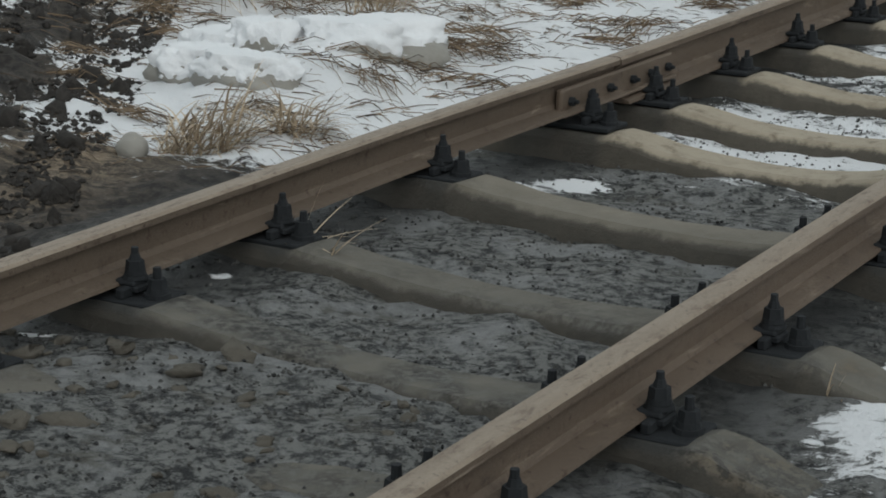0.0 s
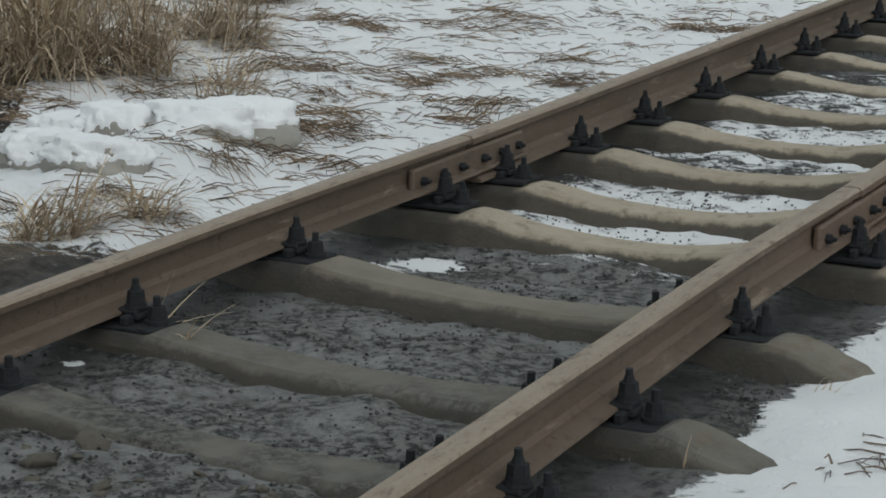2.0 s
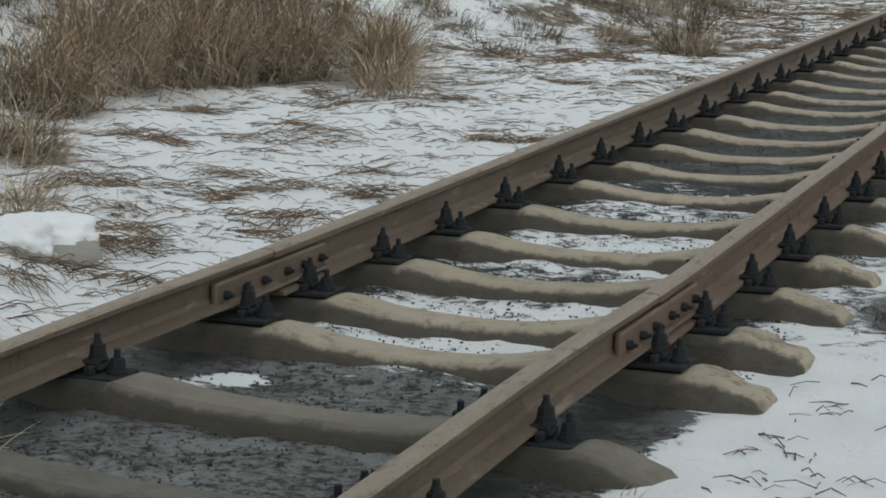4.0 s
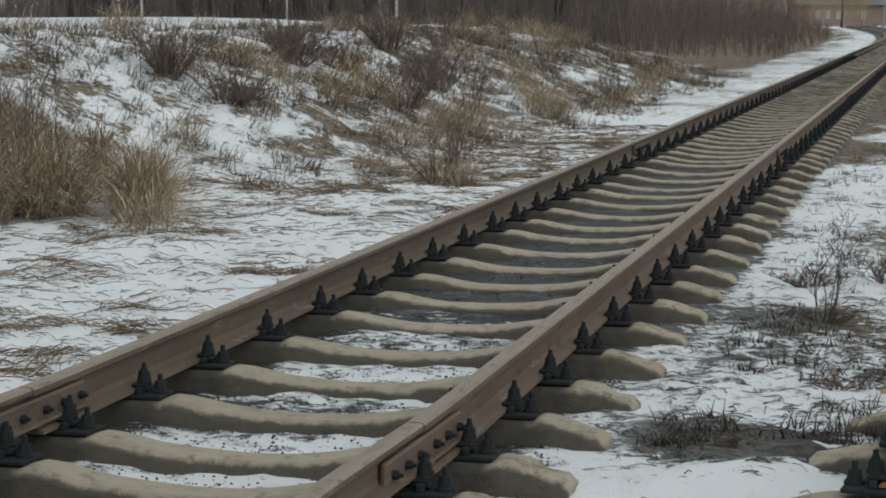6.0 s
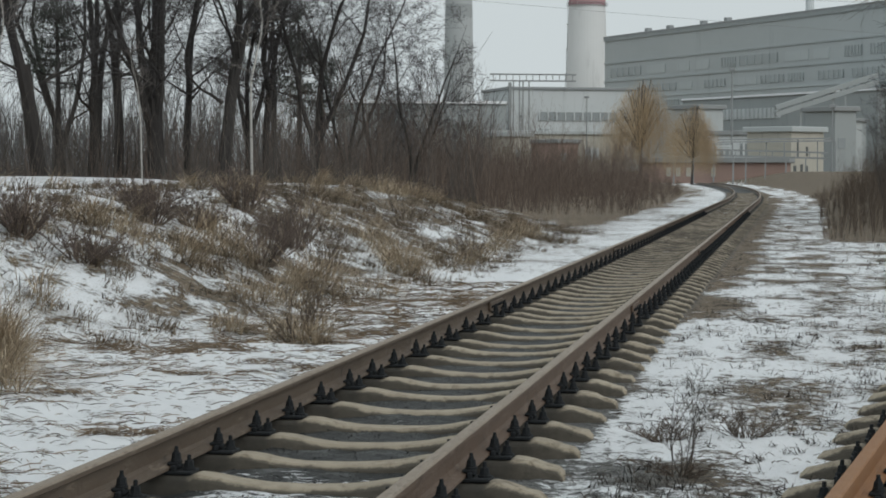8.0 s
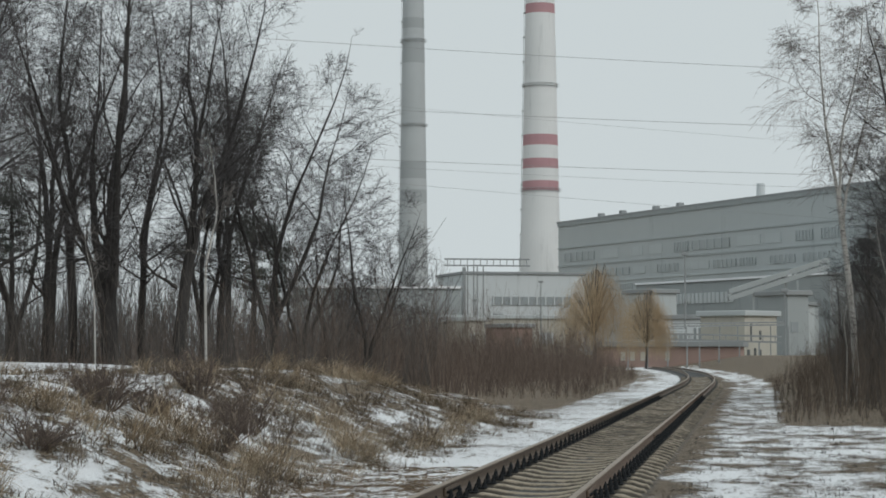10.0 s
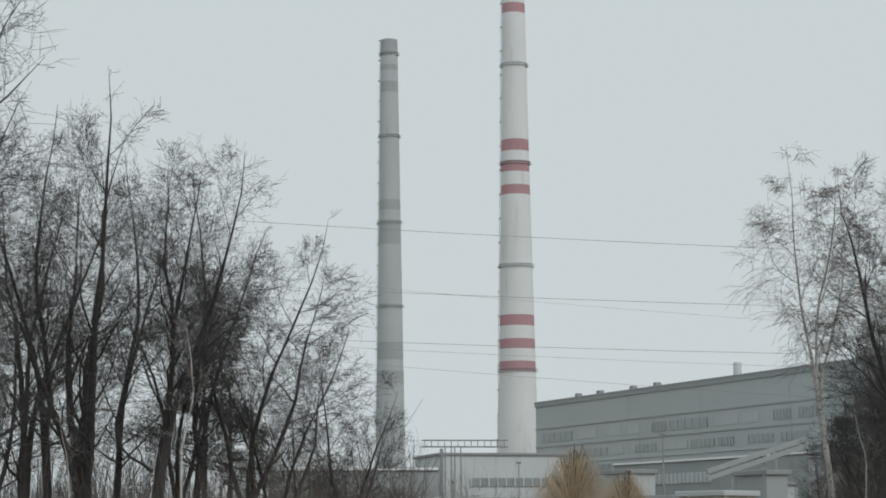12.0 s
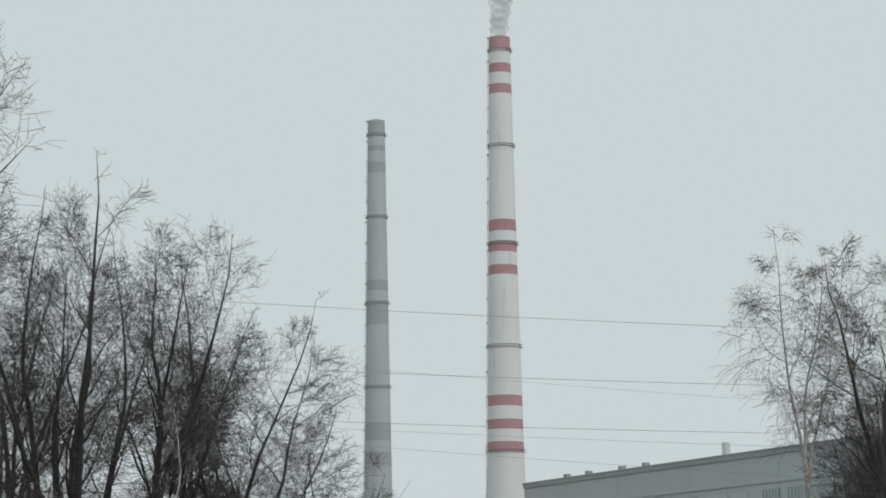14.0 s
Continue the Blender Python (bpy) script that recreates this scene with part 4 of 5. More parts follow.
def lump(seed, rough_by=0.35, detail=2):
    """Verts and faces of an uneven clod of unit size."""
    one = bmesh.new()
    bmesh.ops.create_icosphere(one, subdivisions=detail, radius=1)
    for v in one.verts:
        n = noise.fractal(v.co * 1.3 + Vector((seed * 5.1, 0, 0)), 0.7, 2.1, 4)
        v.co *= 1 + rough_by * n
    return one


def clods():
    g = random.Random(61)
    kinds = []
    for i in range(8):
        me = bpy.data.meshes.new("clod")
        bm = lump(i, 0.6)
        bm.to_mesh(me)
        bm.free()
        me.shade_smooth()
        kinds.append(me)
    pale = [me.copy() for me in kinds[:4]]
    for me in kinds:
        me.materials.append(SOIL)
    for me in pale:
        me.materials.append(PALEMUD)
    made = 0
    while made < 240:
        y = g.uniform(4.2, 9.2)
        x = -1.5 - 0.634 * (max(y, 4.0) - 4.69) - abs(g.gauss(0, 0.75))
        if x > -1.25:
            continue
        r = 0.010 + 0.038 * g.random() ** 3.0
        ob = new("soil_clod", g.choice(kinds))
        ob.matrix_basis = pose(x, y, top(x, y) + r * 0.25, g.uniform(0, 360), g.uniform(0, 360), 0) @ Matrix.Diagonal((r * 1.25, r, r * 0.85, 1))
        tagged(ob, "dark crumbly clod of soil on a snowy heap", "soil clod", "soil clods")
        made += 1
    for _ in range(70):
        y, x = g.uniform(3.0, 3.95), g.uniform(-0.95, 0.35)
        r = 0.010 + 0.03 * g.random() ** 2.4
        ob = new("mud_clod", g.choice(pale))
        ob.matrix_basis = pose(x, y, top(x, y) + r * 0.1, g.uniform(-25, 25), g.uniform(-25, 25), g.uniform(0, 360)) @ Matrix.Diagonal((r * 1.5, r, r * 0.6, 1))
        tagged(ob, "dried grey-brown clod of mud between the rails", "mud clod", "mud clods")


clods()


def crumbs(name, words, count, seed, area, size, mat):
    """Small crumbs strewn over the ground, too many to count."""
    g = random.Random(seed)
    v, f = [], []
    shape = [(1, 0, 0), (-1, 0, 0), (0, 1, 0), (0, -1, 0), (0, 0, 1), (0, 0, -1)]
    sides = [(0, 2, 4), (2, 1, 4), (1, 3, 4), (3, 0, 4), (2, 0, 5), (1, 2, 5), (3, 1, 5), (0, 3, 5)]
    while count:
        x, y = area(g)
        if x is None:
            continue
        r, a, z, n = size * g.uniform(0.4, 1.3), g.uniform(0, 6.283), top(x, y), len(v)
        c, s = math.cos(a), math.sin(a)
        for px, py, pz in shape:
            px, py, pz = px * r * g.uniform(0.6, 1.5), py * r * g.uniform(0.6, 1.4), pz * r * g.uniform(0.5, 1.1)
            v.append((x + px * c - py * s, y + px * s + py * c, z + pz + r * 0.3))
        f += [tuple(n + i for i in q) for q in sides]
        count -= 1
    tagged(solid(name, v, f, mat), words, "mud", kind="stuff")


def bed(g):
    y = 2.9 + 14 * g.random() ** 1.7
    x = track_x(y) + g.uniform(-1.0, 0.72)
    if patchy(x, y, 1.4, 9) < -0.05 and g.random() < 0.6:
        return None, None
    return x, y


def verge(g):
    y = 4.5 + 8 * g.random()
    x = track_x(y) + g.uniform(0.92, 1.12)
    return (None, None) if patchy(x, y, 1.6, 12) < 0.0 else (x, y)


def heap_side(g):
    y = g.uniform(4.2, 9.4)
    x = -1.45 - 0.634 * (max(y, 4.0) - 4.69) - abs(g.gauss(0, 0.8))
    return (None, None) if x > -1.25 or patchy(x, y, 2.2, 14) < -0.02 else (x, y)


DARKMUD = material("dark_grit", stalk((0.012, 0.013, 0.014), (0.10, 0.10, 0.095)), 0.8)
crumbs("track_grit", "dark gritty mud and gravel between the sleepers", 11000, 71, bed, 0.0062, DARKMUD)
crumbs("heap_crumbs", "crumbly black soil over a snowy heap", 5500, 73, heap_side, 0.013, SOIL)
crumbs("verge_grit", "dark grit and soil beside the sleepers", 1500, 72, verge, 0.006, DARKMUD)


def ice_block(x, y, sx, sy, sz, turn, seed):
    t = thing("ice_block", "block of dirty grey ice under a cap of snow", "ice block", "ice blocks", pose(x, y, top(x, y) - sz * 0.25, 0, 0, turn))
    bm = lump(seed, 0.34, 4)
    for v in bm.verts:
        v.co = Vector((v.co.x * sx, v.co.y * sy, min(0.8, v.co.z) * sz))
    part("ice", bm, ICE, t, "grey dirty ice", smooth=True)
    bm = lump(seed, 0.34, 5)
    for v in bm.verts:
        lies = smooth(v.co.normalized().z + 0.4 * noise.fractal(v.co * 2.2 + Vector((seed, 0, 0)), 0.8, 2, 4), 0.22, 0.36)
        grow = 0.94 + (0.11 + 0.03 * noise.noise(v.co * 5)) * lies
        v.co = Vector((v.co.x * sx * grow, v.co.y * sy * grow, min(0.8, v.co.z) * sz * grow + 0.012 * lies))
    part("snow_cap", bm, SNOW, t, "white snow", smooth=True)


for i, (x, y, sx, sy, sz, turn) in enumerate(((-2.36, 7.85, 0.40, 0.26, 0.19, 30), (-2.72, 7.62, 0.15, 0.13, 0.2, 40), (-2.75, 7.2, 0.20, 0.15, 0.17, 40), (-2.38, 7.05, 0.22, 0.13, 0.14, 5), (-3.0, 7.85, 0.26, 0.2, 0.18, 70))):
    ice_block(x, y, sx, sy, sz, turn, 80 + i)
boulder = part("stone", lump(95, 0.15, 3), ICE, None, "", pose(-1.98, 5.75, top(-1.98, 5.75) + 0.03) @ Matrix.Diagonal((0.06, 0.06, 0.055, 1)), True)
tagged(boulder, "rounded pale stone with snow in dry straw", "stone")
tussock(-1.9, 6.05, 0.22, 0.2, 320, 0.3, 41, "flattened heap of dry brown straw")
tussock(-1.72, 6.4, 0.15, 0.16, 180, 0.3, 42, "flattened heap of dry brown straw")
tussock(-2.9, 8.9, 0.2, 0.3, 160, 0.5, 43, "flattened heap of dry brown straw")


def sprout(x, y, z, count, tall, seed):
    g = random.Random(seed)
    s = Strips()
    for _ in range(count):
        s.blade((x + g.gauss(0, 0.015), y + g.gauss(0, 0.02), z), g.uniform(-1.2, 1.2), g.uniform(0.05, 1.2), tall * g.uniform(0.6, 1.2), 0.011, g.uniform(0.2, 0.8), 4)
    tagged(s.done("grass_sprig", STRAW), "sprig of broad dry grass blades by the rail", "grass", "grass sprigs")


sprout(-0.70, 4.86, -0.2, 7, 0.19, 5)
sprout(-0.52, 4.80, -0.17, 4, 0.16, 6)
sprout(1.05, 4.5, -0.27, 6, 0.12, 7)
sprout(1.15, 5.3, -0.27, 6, 0.12, 8)


# small weeds through the snow beside the track, and the hazed wood behind the trees
def verge_weeds():
    g = random.Random(77)
    s = Strips()
    for _ in range(3200):
        y = 8.2 + 76 * g.random() ** 1.9
        x = g.uniform(1.45, 2.6 + 0.1 * y)
        if patchy(x, y, 1.0, 15) < -0.05:
            continue
        for _ in range(g.randint(5, 12)):
            s.blade((x + g.gauss(0, 0.03), y + g.gauss(0, 0.03), top(x, y)), g.uniform(0, 6.283), g.uniform(0.4, 1.5), g.uniform(0.03, 0.11), 0.008, g.uniform(0, 0.8), 2)
    tagged(s.done("verge_weeds", DARKWEED), "small dark dead weeds poking through snow", "weeds", kind="stuff")


verge_weeds()
# The mist before the far wood is put into the twigs' colour.
HAZED = material("hazed_far_twigs", stalk((0.08, 0.083, 0.086), (0.165, 0.166, 0.167)), 0.95)
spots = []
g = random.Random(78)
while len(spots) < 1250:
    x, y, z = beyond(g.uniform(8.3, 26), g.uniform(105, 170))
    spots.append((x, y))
thicket("far_wood", "edge of a leafless wood far behind the trees, haze put into its pale colour", spots, lambda x, y: 6.5 + 4 * noise.noise((x * 0.08, y * 0.08, 3)), 36, HAZED, 0.035, 5)


# ---- the power station ----
def paint(lo, hi, scale=0.2, streak=0.12):
    """Weathered wall or shaft: broad stains and streaks that run down."""
    def look_of(k):
        c = k.mix(k.noise(scale, 5, 0.6), lo, hi)
        dark = tuple(v * 0.75 for v in lo)
        return k.mix(k.span(k.noise(streak * 3, 5, 0.7, stretch=(1, 1, 0.12)), 0.55, 0.75, 0.0, 0.6), c, dark), None, 0
    return look_of


PALE = material("white_painted_shaft", paint((0.66, 0.68, 0.68), (0.8, 0.81, 0.81), 0.05, 0.1), 0.85)
REDBAND = material("faded_red_paint", paint((0.42, 0.235, 0.255), (0.52, 0.32, 0.34), 0.1), 0.85)
GREY = material("grey_shaft", paint((0.42, 0.45, 0.46), (0.53, 0.56, 0.57), 0.04, 0.06), 0.9)
GREYDARK = material("sooty_shaft", paint((0.345, 0.37, 0.38), (0.41, 0.435, 0.445), 0.06), 0.9)
GALLERY = material("galvanised_gallery", paint((0.42, 0.44, 0.45), (0.5, 0.52, 0.53), 0.2), 0.7)
PANEL = material("grey_wall_panels", paint((0.44, 0.48, 0.485), (0.52, 0.55, 0.555), 0.06, 0.05), 0.85)
PANELLIGHT = material("pale_wall_panels", paint((0.54, 0.58, 0.59), (0.64, 0.67, 0.68), 0.08), 0.85)
PANELDARK = material("dark_wall_panels", paint((0.32, 0.35, 0.355), (0.39, 0.42, 0.425), 0.1), 0.85)
CREAM = material("cream_plaster", paint((0.42, 0.41, 0.36), (0.54, 0.52, 0.46), 0.3, 0.4), 0.9)
BRICK = material("weathered_brick", paint((0.30, 0.21, 0.185), (0.40, 0.29, 0.25), 0.5, 0.6), 0.9)
STEEL = material("grey_steelwork", paint((0.24, 0.26, 0.265), (0.34, 0.355, 0.36), 0.4), 0.6)
GLASS = material("dusty_glass", lambda k: (k.mix(k.noise(0.3, 3), (0.27, 0.30, 0.31), (0.36, 0.39, 0.395)), None, 0), 0.25)
# Haze over the hall put into the colour: bands and windows near the wall's.
PANELPATCH = material("patched_wall_panels", paint((0.48, 0.52, 0.525), (0.54, 0.575, 0.58), 0.08), 0.85)
HALLGLASS = material("hazed_hall_glass", paint((0.36, 0.395, 0.40), (0.44, 0.47, 0.475), 0.3), 0.5)
DARKGLASS = material("dark_glass", lambda k: (k.mix(k.noise(0.5, 3), (0.07, 0.078, 0.08), (0.13, 0.14, 0.142)), None, 0), 0.3)
WIRE = material("aluminium_wire", lambda k: ((0.3, 0.31, 0.315), None, 0), 0.6, 0.0)


def spot(az, el, d):
    """The place seen az degrees left of the track and el degrees up, d metres away over the ground."""
    x, y, _ = beyond(az, d, 0.0)
    return Vector((x, y, EYE[2] + d * math.tan(radians(el))))


def ring_wall(r1, r2, z0, z1, sides=40):
    one = bmesh.new()
    bmesh.ops.create_cone(one, cap_ends=True, segments=sides, radius1=r1, radius2=r2, depth=z1 - z0, matrix=Matrix.Translation((0, 0, (z0 + z1) / 2)))
    return one


def chimney(name, words, az, d, tip, stages, widths, plain_mat, band_mat, rings):
    """A tapering shaft of stages (up to a height share, banded or not), with galleries and a ladder."""
    p = spot(az, 0, d)
    t = thing(name, words, "chimney", "power station chimneys", pose(p.x, p.y, 0))

    def radius(z):
        for (h0, w0), (h1, w1) in zip(widths, widths[1:]):
            if z <= h1 * tip:
                return (w0 + (w1 - w0) * (z - h0 * tip) / ((h1 - h0) * tip)) / 2
        return widths[-1][1] / 2

    low = 0.0
    for share, banded in stages:
        high = share * tip
        bm = ring_wall(radius(low), radius(high), low, high)
        part("band" if banded else "shaft", bm, band_mat if banded else plain_mat, t, smooth=False)
        low = high
    part("flue_mouth", ring_wall(radius(tip) * 0.82, radius(tip) * 0.82, tip - 1.0, tip + 0.25), GREYDARK, t, "sooty mouth of the flue")
    for share in rings:
        z = share * tip
        r = radius(z)
        bm = ring_wall(r + 0.6, r + 0.6, z - 0.2, z)
        merged(bm, ring_wall(r + 0.55, r + 0.55, z + 0.9, z + 1.0))
        for i in range(16):
            a = i * math.pi / 8
            box(0.12, 0.12, 1.3, 0, ((r + 0.95) * math.cos(a), (r + 0.95) * math.sin(a), z - 0.2), bm=bm)
        part("gallery", bm, GALLERY, t, "steel gallery round the shaft")
    bm = bmesh.new()
    for i in range(24):
        z0, z1 = tip * i / 24, tip * (i + 1) / 24
        for s in (-0.35, 0.35):
            a = radians(200 - az)
            one = box(0.1, 0.1, z1 - z0, 0, ((radius(z0) + 0.35) * math.cos(a) + s * math.sin(a), (radius(z0) + 0.35) * math.sin(a) - s * math.cos(a), z0))
            merged(bm, one)
        box(0.9, 0.9, 0.5, 0, ((radius(z1) + 0.4) * math.cos(a), (radius(z1) + 0.4) * math.sin(a), z1 - 0.4), bm=bm)
    part("ladder", bm, STEEL, t, "caged steel ladder")
    return t


def share(el, d, tip):
    return (EYE[2] + d * math.tan(radians(el))) / tip


DR, DL = 885.0, 1040.0
TIPR, TIPL = EYE[2] + DR * math.tan(radians(15.77)), EYE[2] + DL * math.tan(radians(13.54))
bands_r = ((4.45, 4.73), (5.07, 5.34), (5.70, 5.99), (9.28, 9.54), (9.90, 10.18), (10.47, 10.78), (14.22, 14.48), (14.79, 15.04))
stages = []
for lo, hi in bands_r:
    stages += [(share(lo, DR, TIPR), False), (share(hi, DR, TIPR), True)]
stages += [(share(15.42, DR, TIPR), False), (1.0, True)]
chimney("chimney", "tall tapering white chimney with faded red bands", 5.605, DR, TIPR, stages, ((0, 19.6), (0.10, 18.2), (0.19, 16.2), (0.34, 15.0), (0.62, 12.2), (1.0, 9.2)), PALE, REDBAND,
        [share(e, DR, TIPR) for e in (4.47, 7.32, 10.13, 12.8, 15.4)])
stages = []
for lo, hi in ((4.15, 4.5), (4.8, 5.27), (7.95, 8.5), (8.89, 9.17), (12.1, 12.4), (12.7, 12.85)):
    stages += [(share(lo, DL, TIPL), False), (share(hi, DL, TIPL), True)]
stages += [(share(13.15, DL, TIPL), False), (1.0, True)]
chimney("chimney", "tall tapering grey concrete chimney with faded bands", 9.1, DL, TIPL, stages, ((0, 16.2), (0.14, 15.0), (0.4, 12.8), (0.7, 10.6), (1.0, 8.6)), GREY, GREYDARK,
        [share(e, DL, TIPL) for e in (6.25, 8.55, 10.9, 13.14)])


def smoke():
    """A thin plume above the flue."""
    m = bpy.data.materials.new("thin_smoke")
    m.use_nodes = True
    t = m.node_tree
    k = Kit(t)
    clear = t.nodes.new("ShaderNodeBsdfTransparent")
    body = t.nodes.new("ShaderNodeBsdfDiffuse")
    body.inputs["Color"].default_value = (0.62, 0.62, 0.62, 1)
    blend = t.nodes.new("ShaderNodeMixShader")
    t.links.new(k.span(k.noise(0.12, 4), 0.25, 0.8, 0.05, 0.28), blend.inputs[0])
    t.links.new(clear.outputs[0], blend.inputs[1])
    t.links.new(body.outputs[0], blend.inputs[2])
    t.links.new(blend.outputs[0], t.nodes["Material Output"].inputs["Surface"])
    p = spot(5.62, 0, DR)
    bm = bmesh.new()
    for i in range(10):
        r = 3.6 + 0.35 * i
        one = bmesh.new()
        bmesh.ops.create_icosphere(one, subdivisions=3, radius=1)
        for v in one.verts:
            n = 1 + 0.25 * noise.fractal(v.co * 1.6 + Vector((i * 7, 0, 0)), 0.8, 2, 3)
            v.co = Vector((v.co.x * r * n + 0.25 * i, v.co.y * r * n, v.co.z * 4.4 * n + TIPR + 1.5 + 3.6 * i))
        merged(bm, one)
    tagged(part("smoke_plume", bm, m, None, "", pose(p.x, p.y, 0), True), "faint grey smoke rising from a chimney", "smoke")


smoke()


def block(name, words, a, b, deep, z0, z1, mat, category="building", group="power station buildings"):
    """A long building from a to b along its front, deep metres back; returns the thing, with x along the front and y back."""
    a, b = Vector((a.x, a.y, 0)), Vector((b.x, b.y, 0))
    run = b - a
    t = thing(name, words, category, group, pose(a.x, a.y, 0, 0, 0, math.degrees(math.atan2(run.y, run.x))))
    long = run.length
    part("wall", box(long, deep, z1 - z0, 0.05, (long / 2, deep / 2, z0)), mat, t)
    part("roof", box(long + 1.0, deep + 1.0, 0.8, 0.1, (long / 2, deep / 2, z1 - 0.2)), STEEL if mat is not CREAM else PANEL, t)
    return t, long


def strip(t, name, x0, x1, z0, z1, mat, out=0.25, panes=0):
    """A band or window row standing a little proud of the front wall, with mullions."""
    w = part(name, box(x1 - x0, out, z1 - z0, 0.0, ((x0 + x1) / 2, -out / 2 + 0.05, z0)), mat, t)
    if panes:
        step = (x1 - x0) / panes
        for i in range(panes + 1):
            part("mullion", box(0.35, 0.3, z1 - z0, 0.0, (x0 + i * step, -out - 0.1, z0)), PANELLIGHT if mat is GLASS else PANEL, w)
    return w


# the turbine and boiler hall
hall_a, hall_b = spot(5.12, 0, 800), spot(-2.96, 0, 628)
along = (hall_b - hall_a)
hall_b = hall_a + along * 1.55
HZ = EYE[2] + 800 * math.tan(radians(3.58))
hall, long = block("boiler_hall", "huge grey panelled power station hall", hall_a, hall_b, 70, 0, HZ, PANEL)
luck = random.Random(9)
for z, h in ((36.5, 3.2), (30.0, 2.6), (24.5, 2.2)):
    x = 6.0
    while x < long - 20:
        w = luck.choice((9, 14, 18, 24))
        kind = luck.random()
        strip(hall, "window_band", x, x + w, z, z + h, PANELPATCH if kind < 0.4 else HALLGLASS, 0.25, 5 if kind >= 0.4 else 0)
        x += w + luck.choice((3, 5, 9))
for z in (14.5, 21.5, 28.0, 34.6, 41.5):
    strip(hall, "cornice", 0, long, z, z + 0.5, PANELPATCH if z < 30 else HALLGLASS, 0.4)
strip(hall, "parapet", 0, long, HZ - 1.4, HZ + 0.5, PANELDARK, 0.5)
for x in (24, 41, 66, 83):
    part("roof_vent", box(2.2, 2.2, 2.2, 0.2, (x, 6, HZ + 0.4)), STEEL, hall)
part("roof_stack", rod(1.6, 1.4, 9, 12, (97, 30, HZ)), PANELLIGHT, hall)

# lower annexes before the hall
a, long = block("turbine_annex", "grey lower annex with a row of windows", spot(3.0, 0, 640), spot(-2.2, 0, 560), 30, 0, 22.5, PANELDARK)
strip(a, "window_band", 22, 52, 16.2, 19.2, PANELLIGHT, 0.3, 14)
strip(a, "window_band", 2, 20, 9, 11, GLASS, 0.3, 8)
strip(a, "snow_ledge", 0, long, 22.5, 23.1, SNOW, 0.6)
a, long = block("pump_house", "pale grey flat-roofed industrial block", spot(7.75, 0, 590), spot(4.4, 0, 600), 30, 0, EYE[2] + 595 * math.tan(radians(2.2)), PANELLIGHT)
strip(a, "window_band", 9, 32, 15.4, 17.8, GLASS, 0.3, 9)
strip(a, "window_band", 8.5, 12, 10, 13, GLASS, 0.3, 2)
strip(a, "loading_bay", 5, 34, 0, 8.0, BRICK, 0.6)
strip(a, "corner_post", 0, 0.8, 0, 26, STEEL, 0.8)
a, long = block("workshop", "dark low workshop with snowy roof", spot(12.2, 0, 560), spot(7.8, 0, 565), 25, 0, 19.2, PANELDARK)
strip(a, "window_band", 3, 30, 11.5, 15.0, GLASS, 0.3, 10)
strip(a, "snow_ledge", 0, long, 19.2, 19.9, SNOW, 0.6)
a, long = block("store", "low cream store with patchy plaster", spot(9.6, 0, 430), spot(4.6, 0, 440), 15, 0, 9.0, CREAM)
for x in (4, 11, 18, 25, 31):
    strip(a, "window", x, x + 2.6, 3.5, 6.0, GLASS, 0.25, 2)

# the small cream building and the brick wall by the far bend
a, long = block("gatehouse", "small cream two-storey building with dark windows", spot(0.08, 0, 300), spot(-0.78, 0, 306), 8, 0, EYE[2] + 300 * math.tan(radians(1.08)), CREAM)
for x, z, w, h in ((0.5, 0.6, 0.6, 1.5), (1.25, 3.2, 0.35, 2.6), (2.1, 0.5, 0.5, 1.8), (3.35, 3.5, 0.45, 1.3), (3.3, 0.6, 0.5, 1.5)):
    strip(a, "window", x, x + w, z, z + h, DARKGLASS, 0.12)
a, long = block("brick_wall", "long low red-brown brick wall with pale doors", spot(4.1, 0, 282), spot(0.2, 0, 278), 3, -0.4, EYE[2] + 280 * math.tan(radians(0.24)), BRICK, "wall")
for x in (3.4, 4.7, 6.1, 9.4):
    strip(a, "door", x, x + 0.6, 0.6, 1.8, CREAM, 0.15)
a, long = block("shed", "low grey shed with a snowy roof", spot(2.6, 0, 360), spot(0.9, 0, 360), 8, 0, 7.6, PANELLIGHT)
strip(a, "window", 1.5, 5.5, 3.5, 6.0, PANELDARK, 0.2, 4)
strip(a, "window", 7.0, 9.5, 3.5, 6.0, GLASS, 0.2, 3)
strip(a, "snow_ledge", 0, long, 7.5, 7.8, SNOW, 0.3)


g = random.Random(17)
for i in range(12):
    az, d = g.uniform(-1.6, 3.2) if i < 8 else g.uniform(5.0, 10.5), g.uniform(330, 540)
    w, tall = g.uniform(0.35, 0.9), g.uniform(5, 13) if i < 8 else g.uniform(6, 10)
    a, long = block("outbuilding", g.choice(("low weathered outbuilding with a snowy roof", "small grey industrial outbuilding", "pale flat-roofed service building")), spot(az, 0, d), spot(az - w, 0, d * g.uniform(0.99, 1.01)), 8, 0, tall, g.choice((PANEL, PANELLIGHT, PANELDARK, CREAM, BRICK)), "building", "outbuildings")
    strip(a, "snow_ledge", 0, long, tall, tall + 0.5, SNOW, 0.4)
    for k_ in range(max(1, int(long / 3))):
        strip(a, "window", 0.6 + 3 * k_, min(long - 0.2, 2.0 + 3 * k_), tall * 0.45, tall * 0.45 + 1.6, GLASS, 0.15)


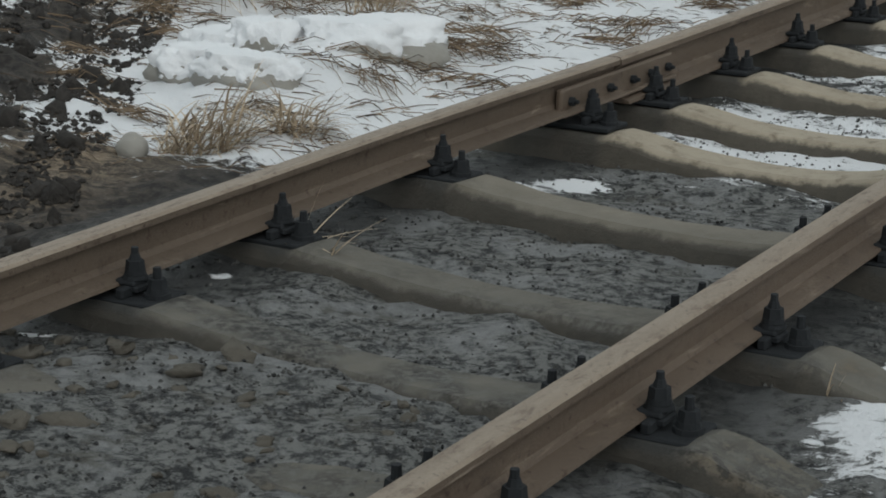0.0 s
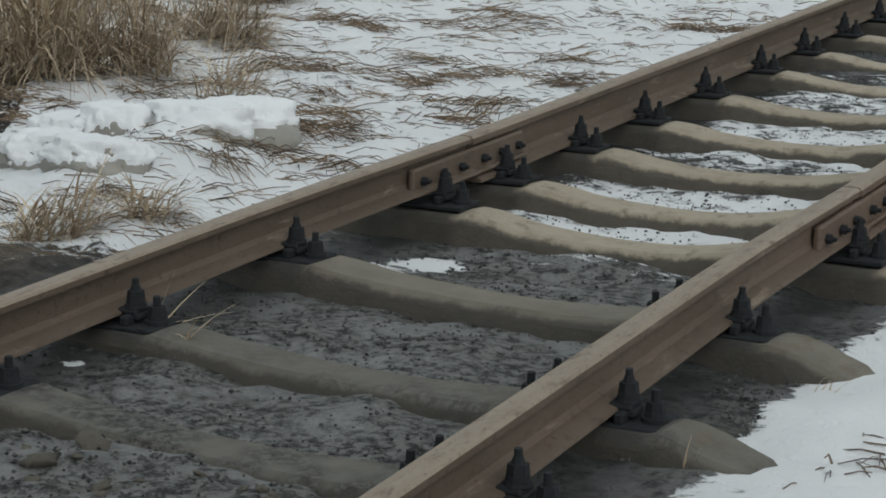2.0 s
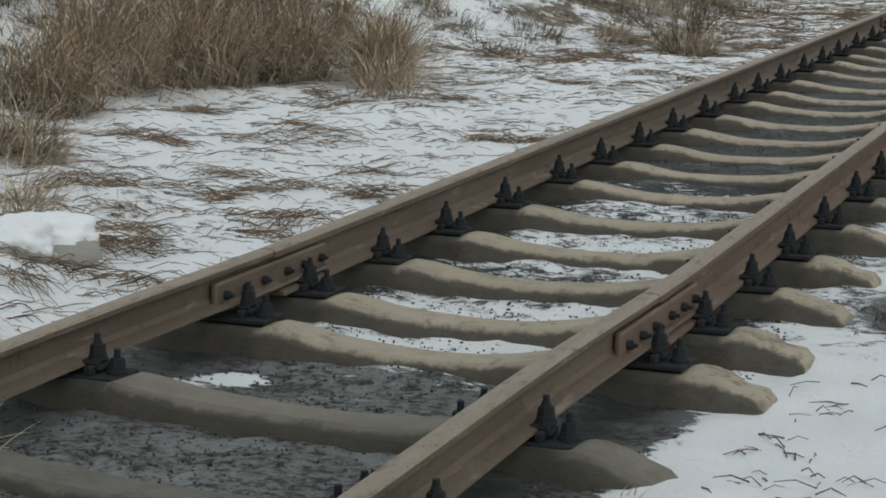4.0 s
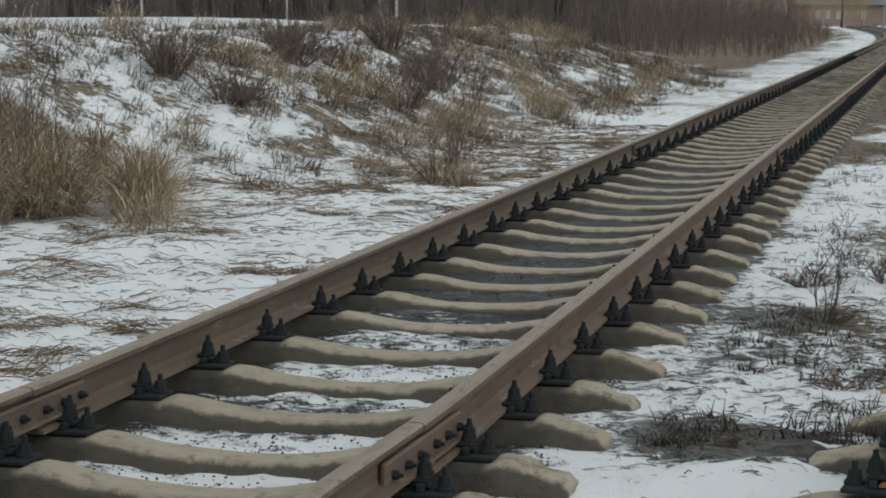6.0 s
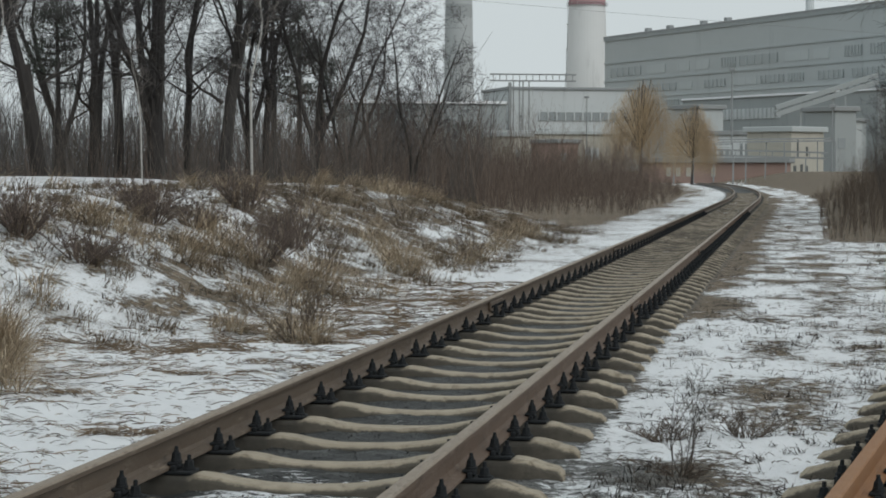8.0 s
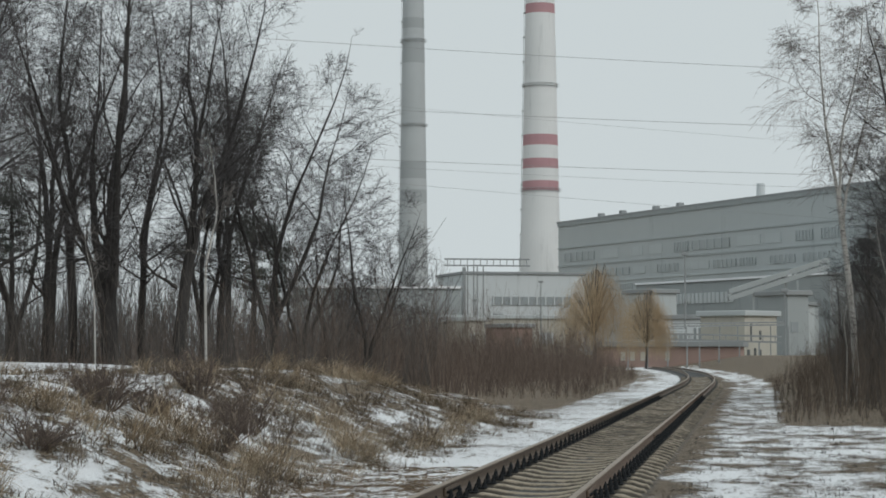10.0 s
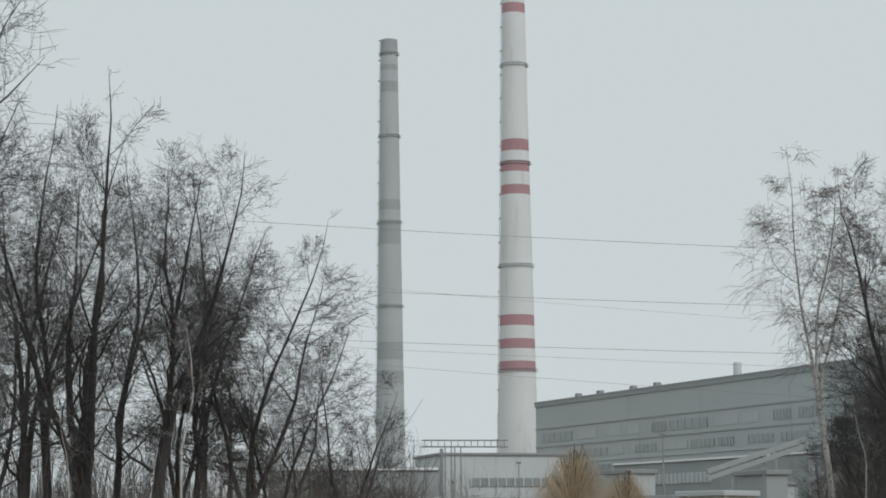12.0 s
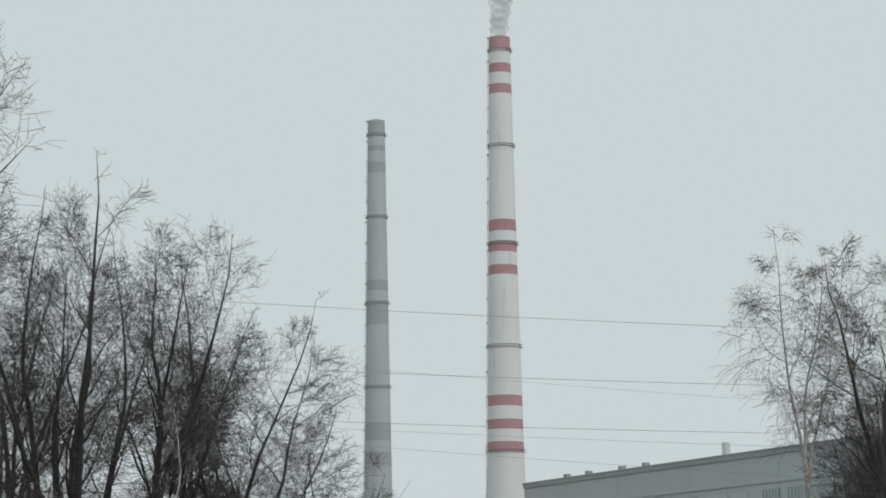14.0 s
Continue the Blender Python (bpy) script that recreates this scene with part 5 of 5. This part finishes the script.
def girder(name, words, p, q, tall, thick, posts, mat, base=0.0):
    """A bridge or pipe rack from p to q: two chords, lattice and legs down to the ground."""
    t = thing(name, words, "steel structure", "steelwork of the power station")
    run = q - p
    turn = Matrix.Rotation(math.atan2(run.y, run.x), 4, "Z") @ Matrix.Rotation(-math.atan2(run.z, math.hypot(run.x, run.y)), 4, "Y")
    long = run.length
    mid = (p + q) / 2
    for dz in (0, tall):
        part("chord", box(long, thick, thick, 0, (mid.x, mid.y, mid.z + dz), turn=turn), mat, t)
    n = max(2, int(long / max(tall, 1.5)))
    for i in range(n):
        c = p + run * ((i + 0.5) / n)
        part("lattice", box(thick * 0.5, thick * 0.5, tall, 0, (c.x, c.y, c.z)), mat, t)
    for s in posts:
        c = p + run * s
        for w in (-1.2, 1.2):
            part("leg", box(min(thick * 0.8, 0.35), min(thick * 0.8, 0.35), c.z - base, 0, (c.x + w, c.y, base)), mat, t)
    return t


girder("gantry", "grey steel lattice gantry over rooftops", spot(8.25, 2.42, 520), spot(5.9, 2.40, 520), 1.6, 0.35, (0.33, 0.40), STEEL)
girder("coal_conveyor", "sloping snow-dusted conveyor bridge", spot(0.5, 1.45, 430), spot(-2.2, 2.32, 440), 1.4, 0.9, (0.3, 0.62), PANELDARK)
girder("pipe_rack", "low pipe rack on steel posts", spot(3.4, 0.42, 262), spot(-0.9, 0.30, 262), 0.7, 0.22, (0.1, 0.35, 0.55, 0.8), STEEL, -0.4)
girder("pipe_rack", "low pipe rack on steel posts", spot(2.05, 0.74, 285), spot(-1.0, 0.78, 290), 0.35, 0.2, (0.05, 0.5, 0.95), STEEL, -0.4)
girder("pipe_rack", "low pipe rack on steel posts", spot(3.3, 0.55, 300), spot(1.5, 0.55, 300), 0.4, 0.3, (0.2, 0.8), PANELLIGHT, -0.4)


def mast(az, d, el, r, words):
    p = spot(az, el, d)
    t = thing("lamp_mast", words, "mast", "masts", pose(p.x, p.y, 0))
    part("pole", rod(r, r * 0.6, p.z, 8), STEEL, t)
    part("lamp_head", box(0.9, 0.6, 0.4, 0.05, (0, 0, p.z - 0.3)), STEEL, t)


mast(1.68, 300, 2.75, 0.16, "tall thin grey lamp mast")
mast(-1.0, 250, 1.75, 0.1, "thin grey pole with a lamp")
mast(5.6, 400, 2.0, 0.14, "thin grey lamp mast")
mast(7.4, 430, 1.5, 0.14, "thin grey lamp mast")


def wire(az0, el0, az1, el1, d, sag=1.2, r=0.05):
    p, q = spot(az0, el0, d), spot(az1, el1, d * 1.02)
    s = Strips()
    line = []
    for i in range(25):
        t = i / 24
        c = p + (q - p) * t
        line.append((c.x, c.y, c.z - sag * 4 * t * (1 - t)))
    s.stem(line, r, r, 5)
    tagged(s.done("power_line", WIRE), "thin overhead power line wire against the sky", "wire", "power lines")


for e0, e1, r in ((9.2, 7.15, 0.04), (7.35, 5.75, 0.04), (5.95, 4.55, 0.038), (6.1, 3.1, 0.026), (6.0, 4.1, 0.024), (8.2, 5.0, 0.02)):
    wire(26, e0, -9, e1, 380, 1.5, r)


# the lane on top of the bank
def lane():
    v, f = [], []
    ys = [12 + 2.0 * i for i in range(32)]
    shape = ((-15.4, -0.15), (-14.2, 0.13), (-12.6, 0.16), (-11.0, 0.13), (-9.9, -0.15))
    for y in ys:
        for x, rise in shape:
            v.append((x - 0.02 * y, y, land(x - 0.02 * y, y) + rise))
    for i in range(len(ys) - 1):
        for j in range(4):
            a = i * 5 + j
            f.append((a, a + 1, a + 6, a + 5))
    ASPHALT = material("wet_lane", plain((0.40, 0.41, 0.42), (0.86, 0.87, 0.89), 0.9, 30, 0.01), 0.6)
    tagged(solid("road", v, f, ASPHALT), "wet grey lane with snow along its edge", "road", kind="structure")


lane()
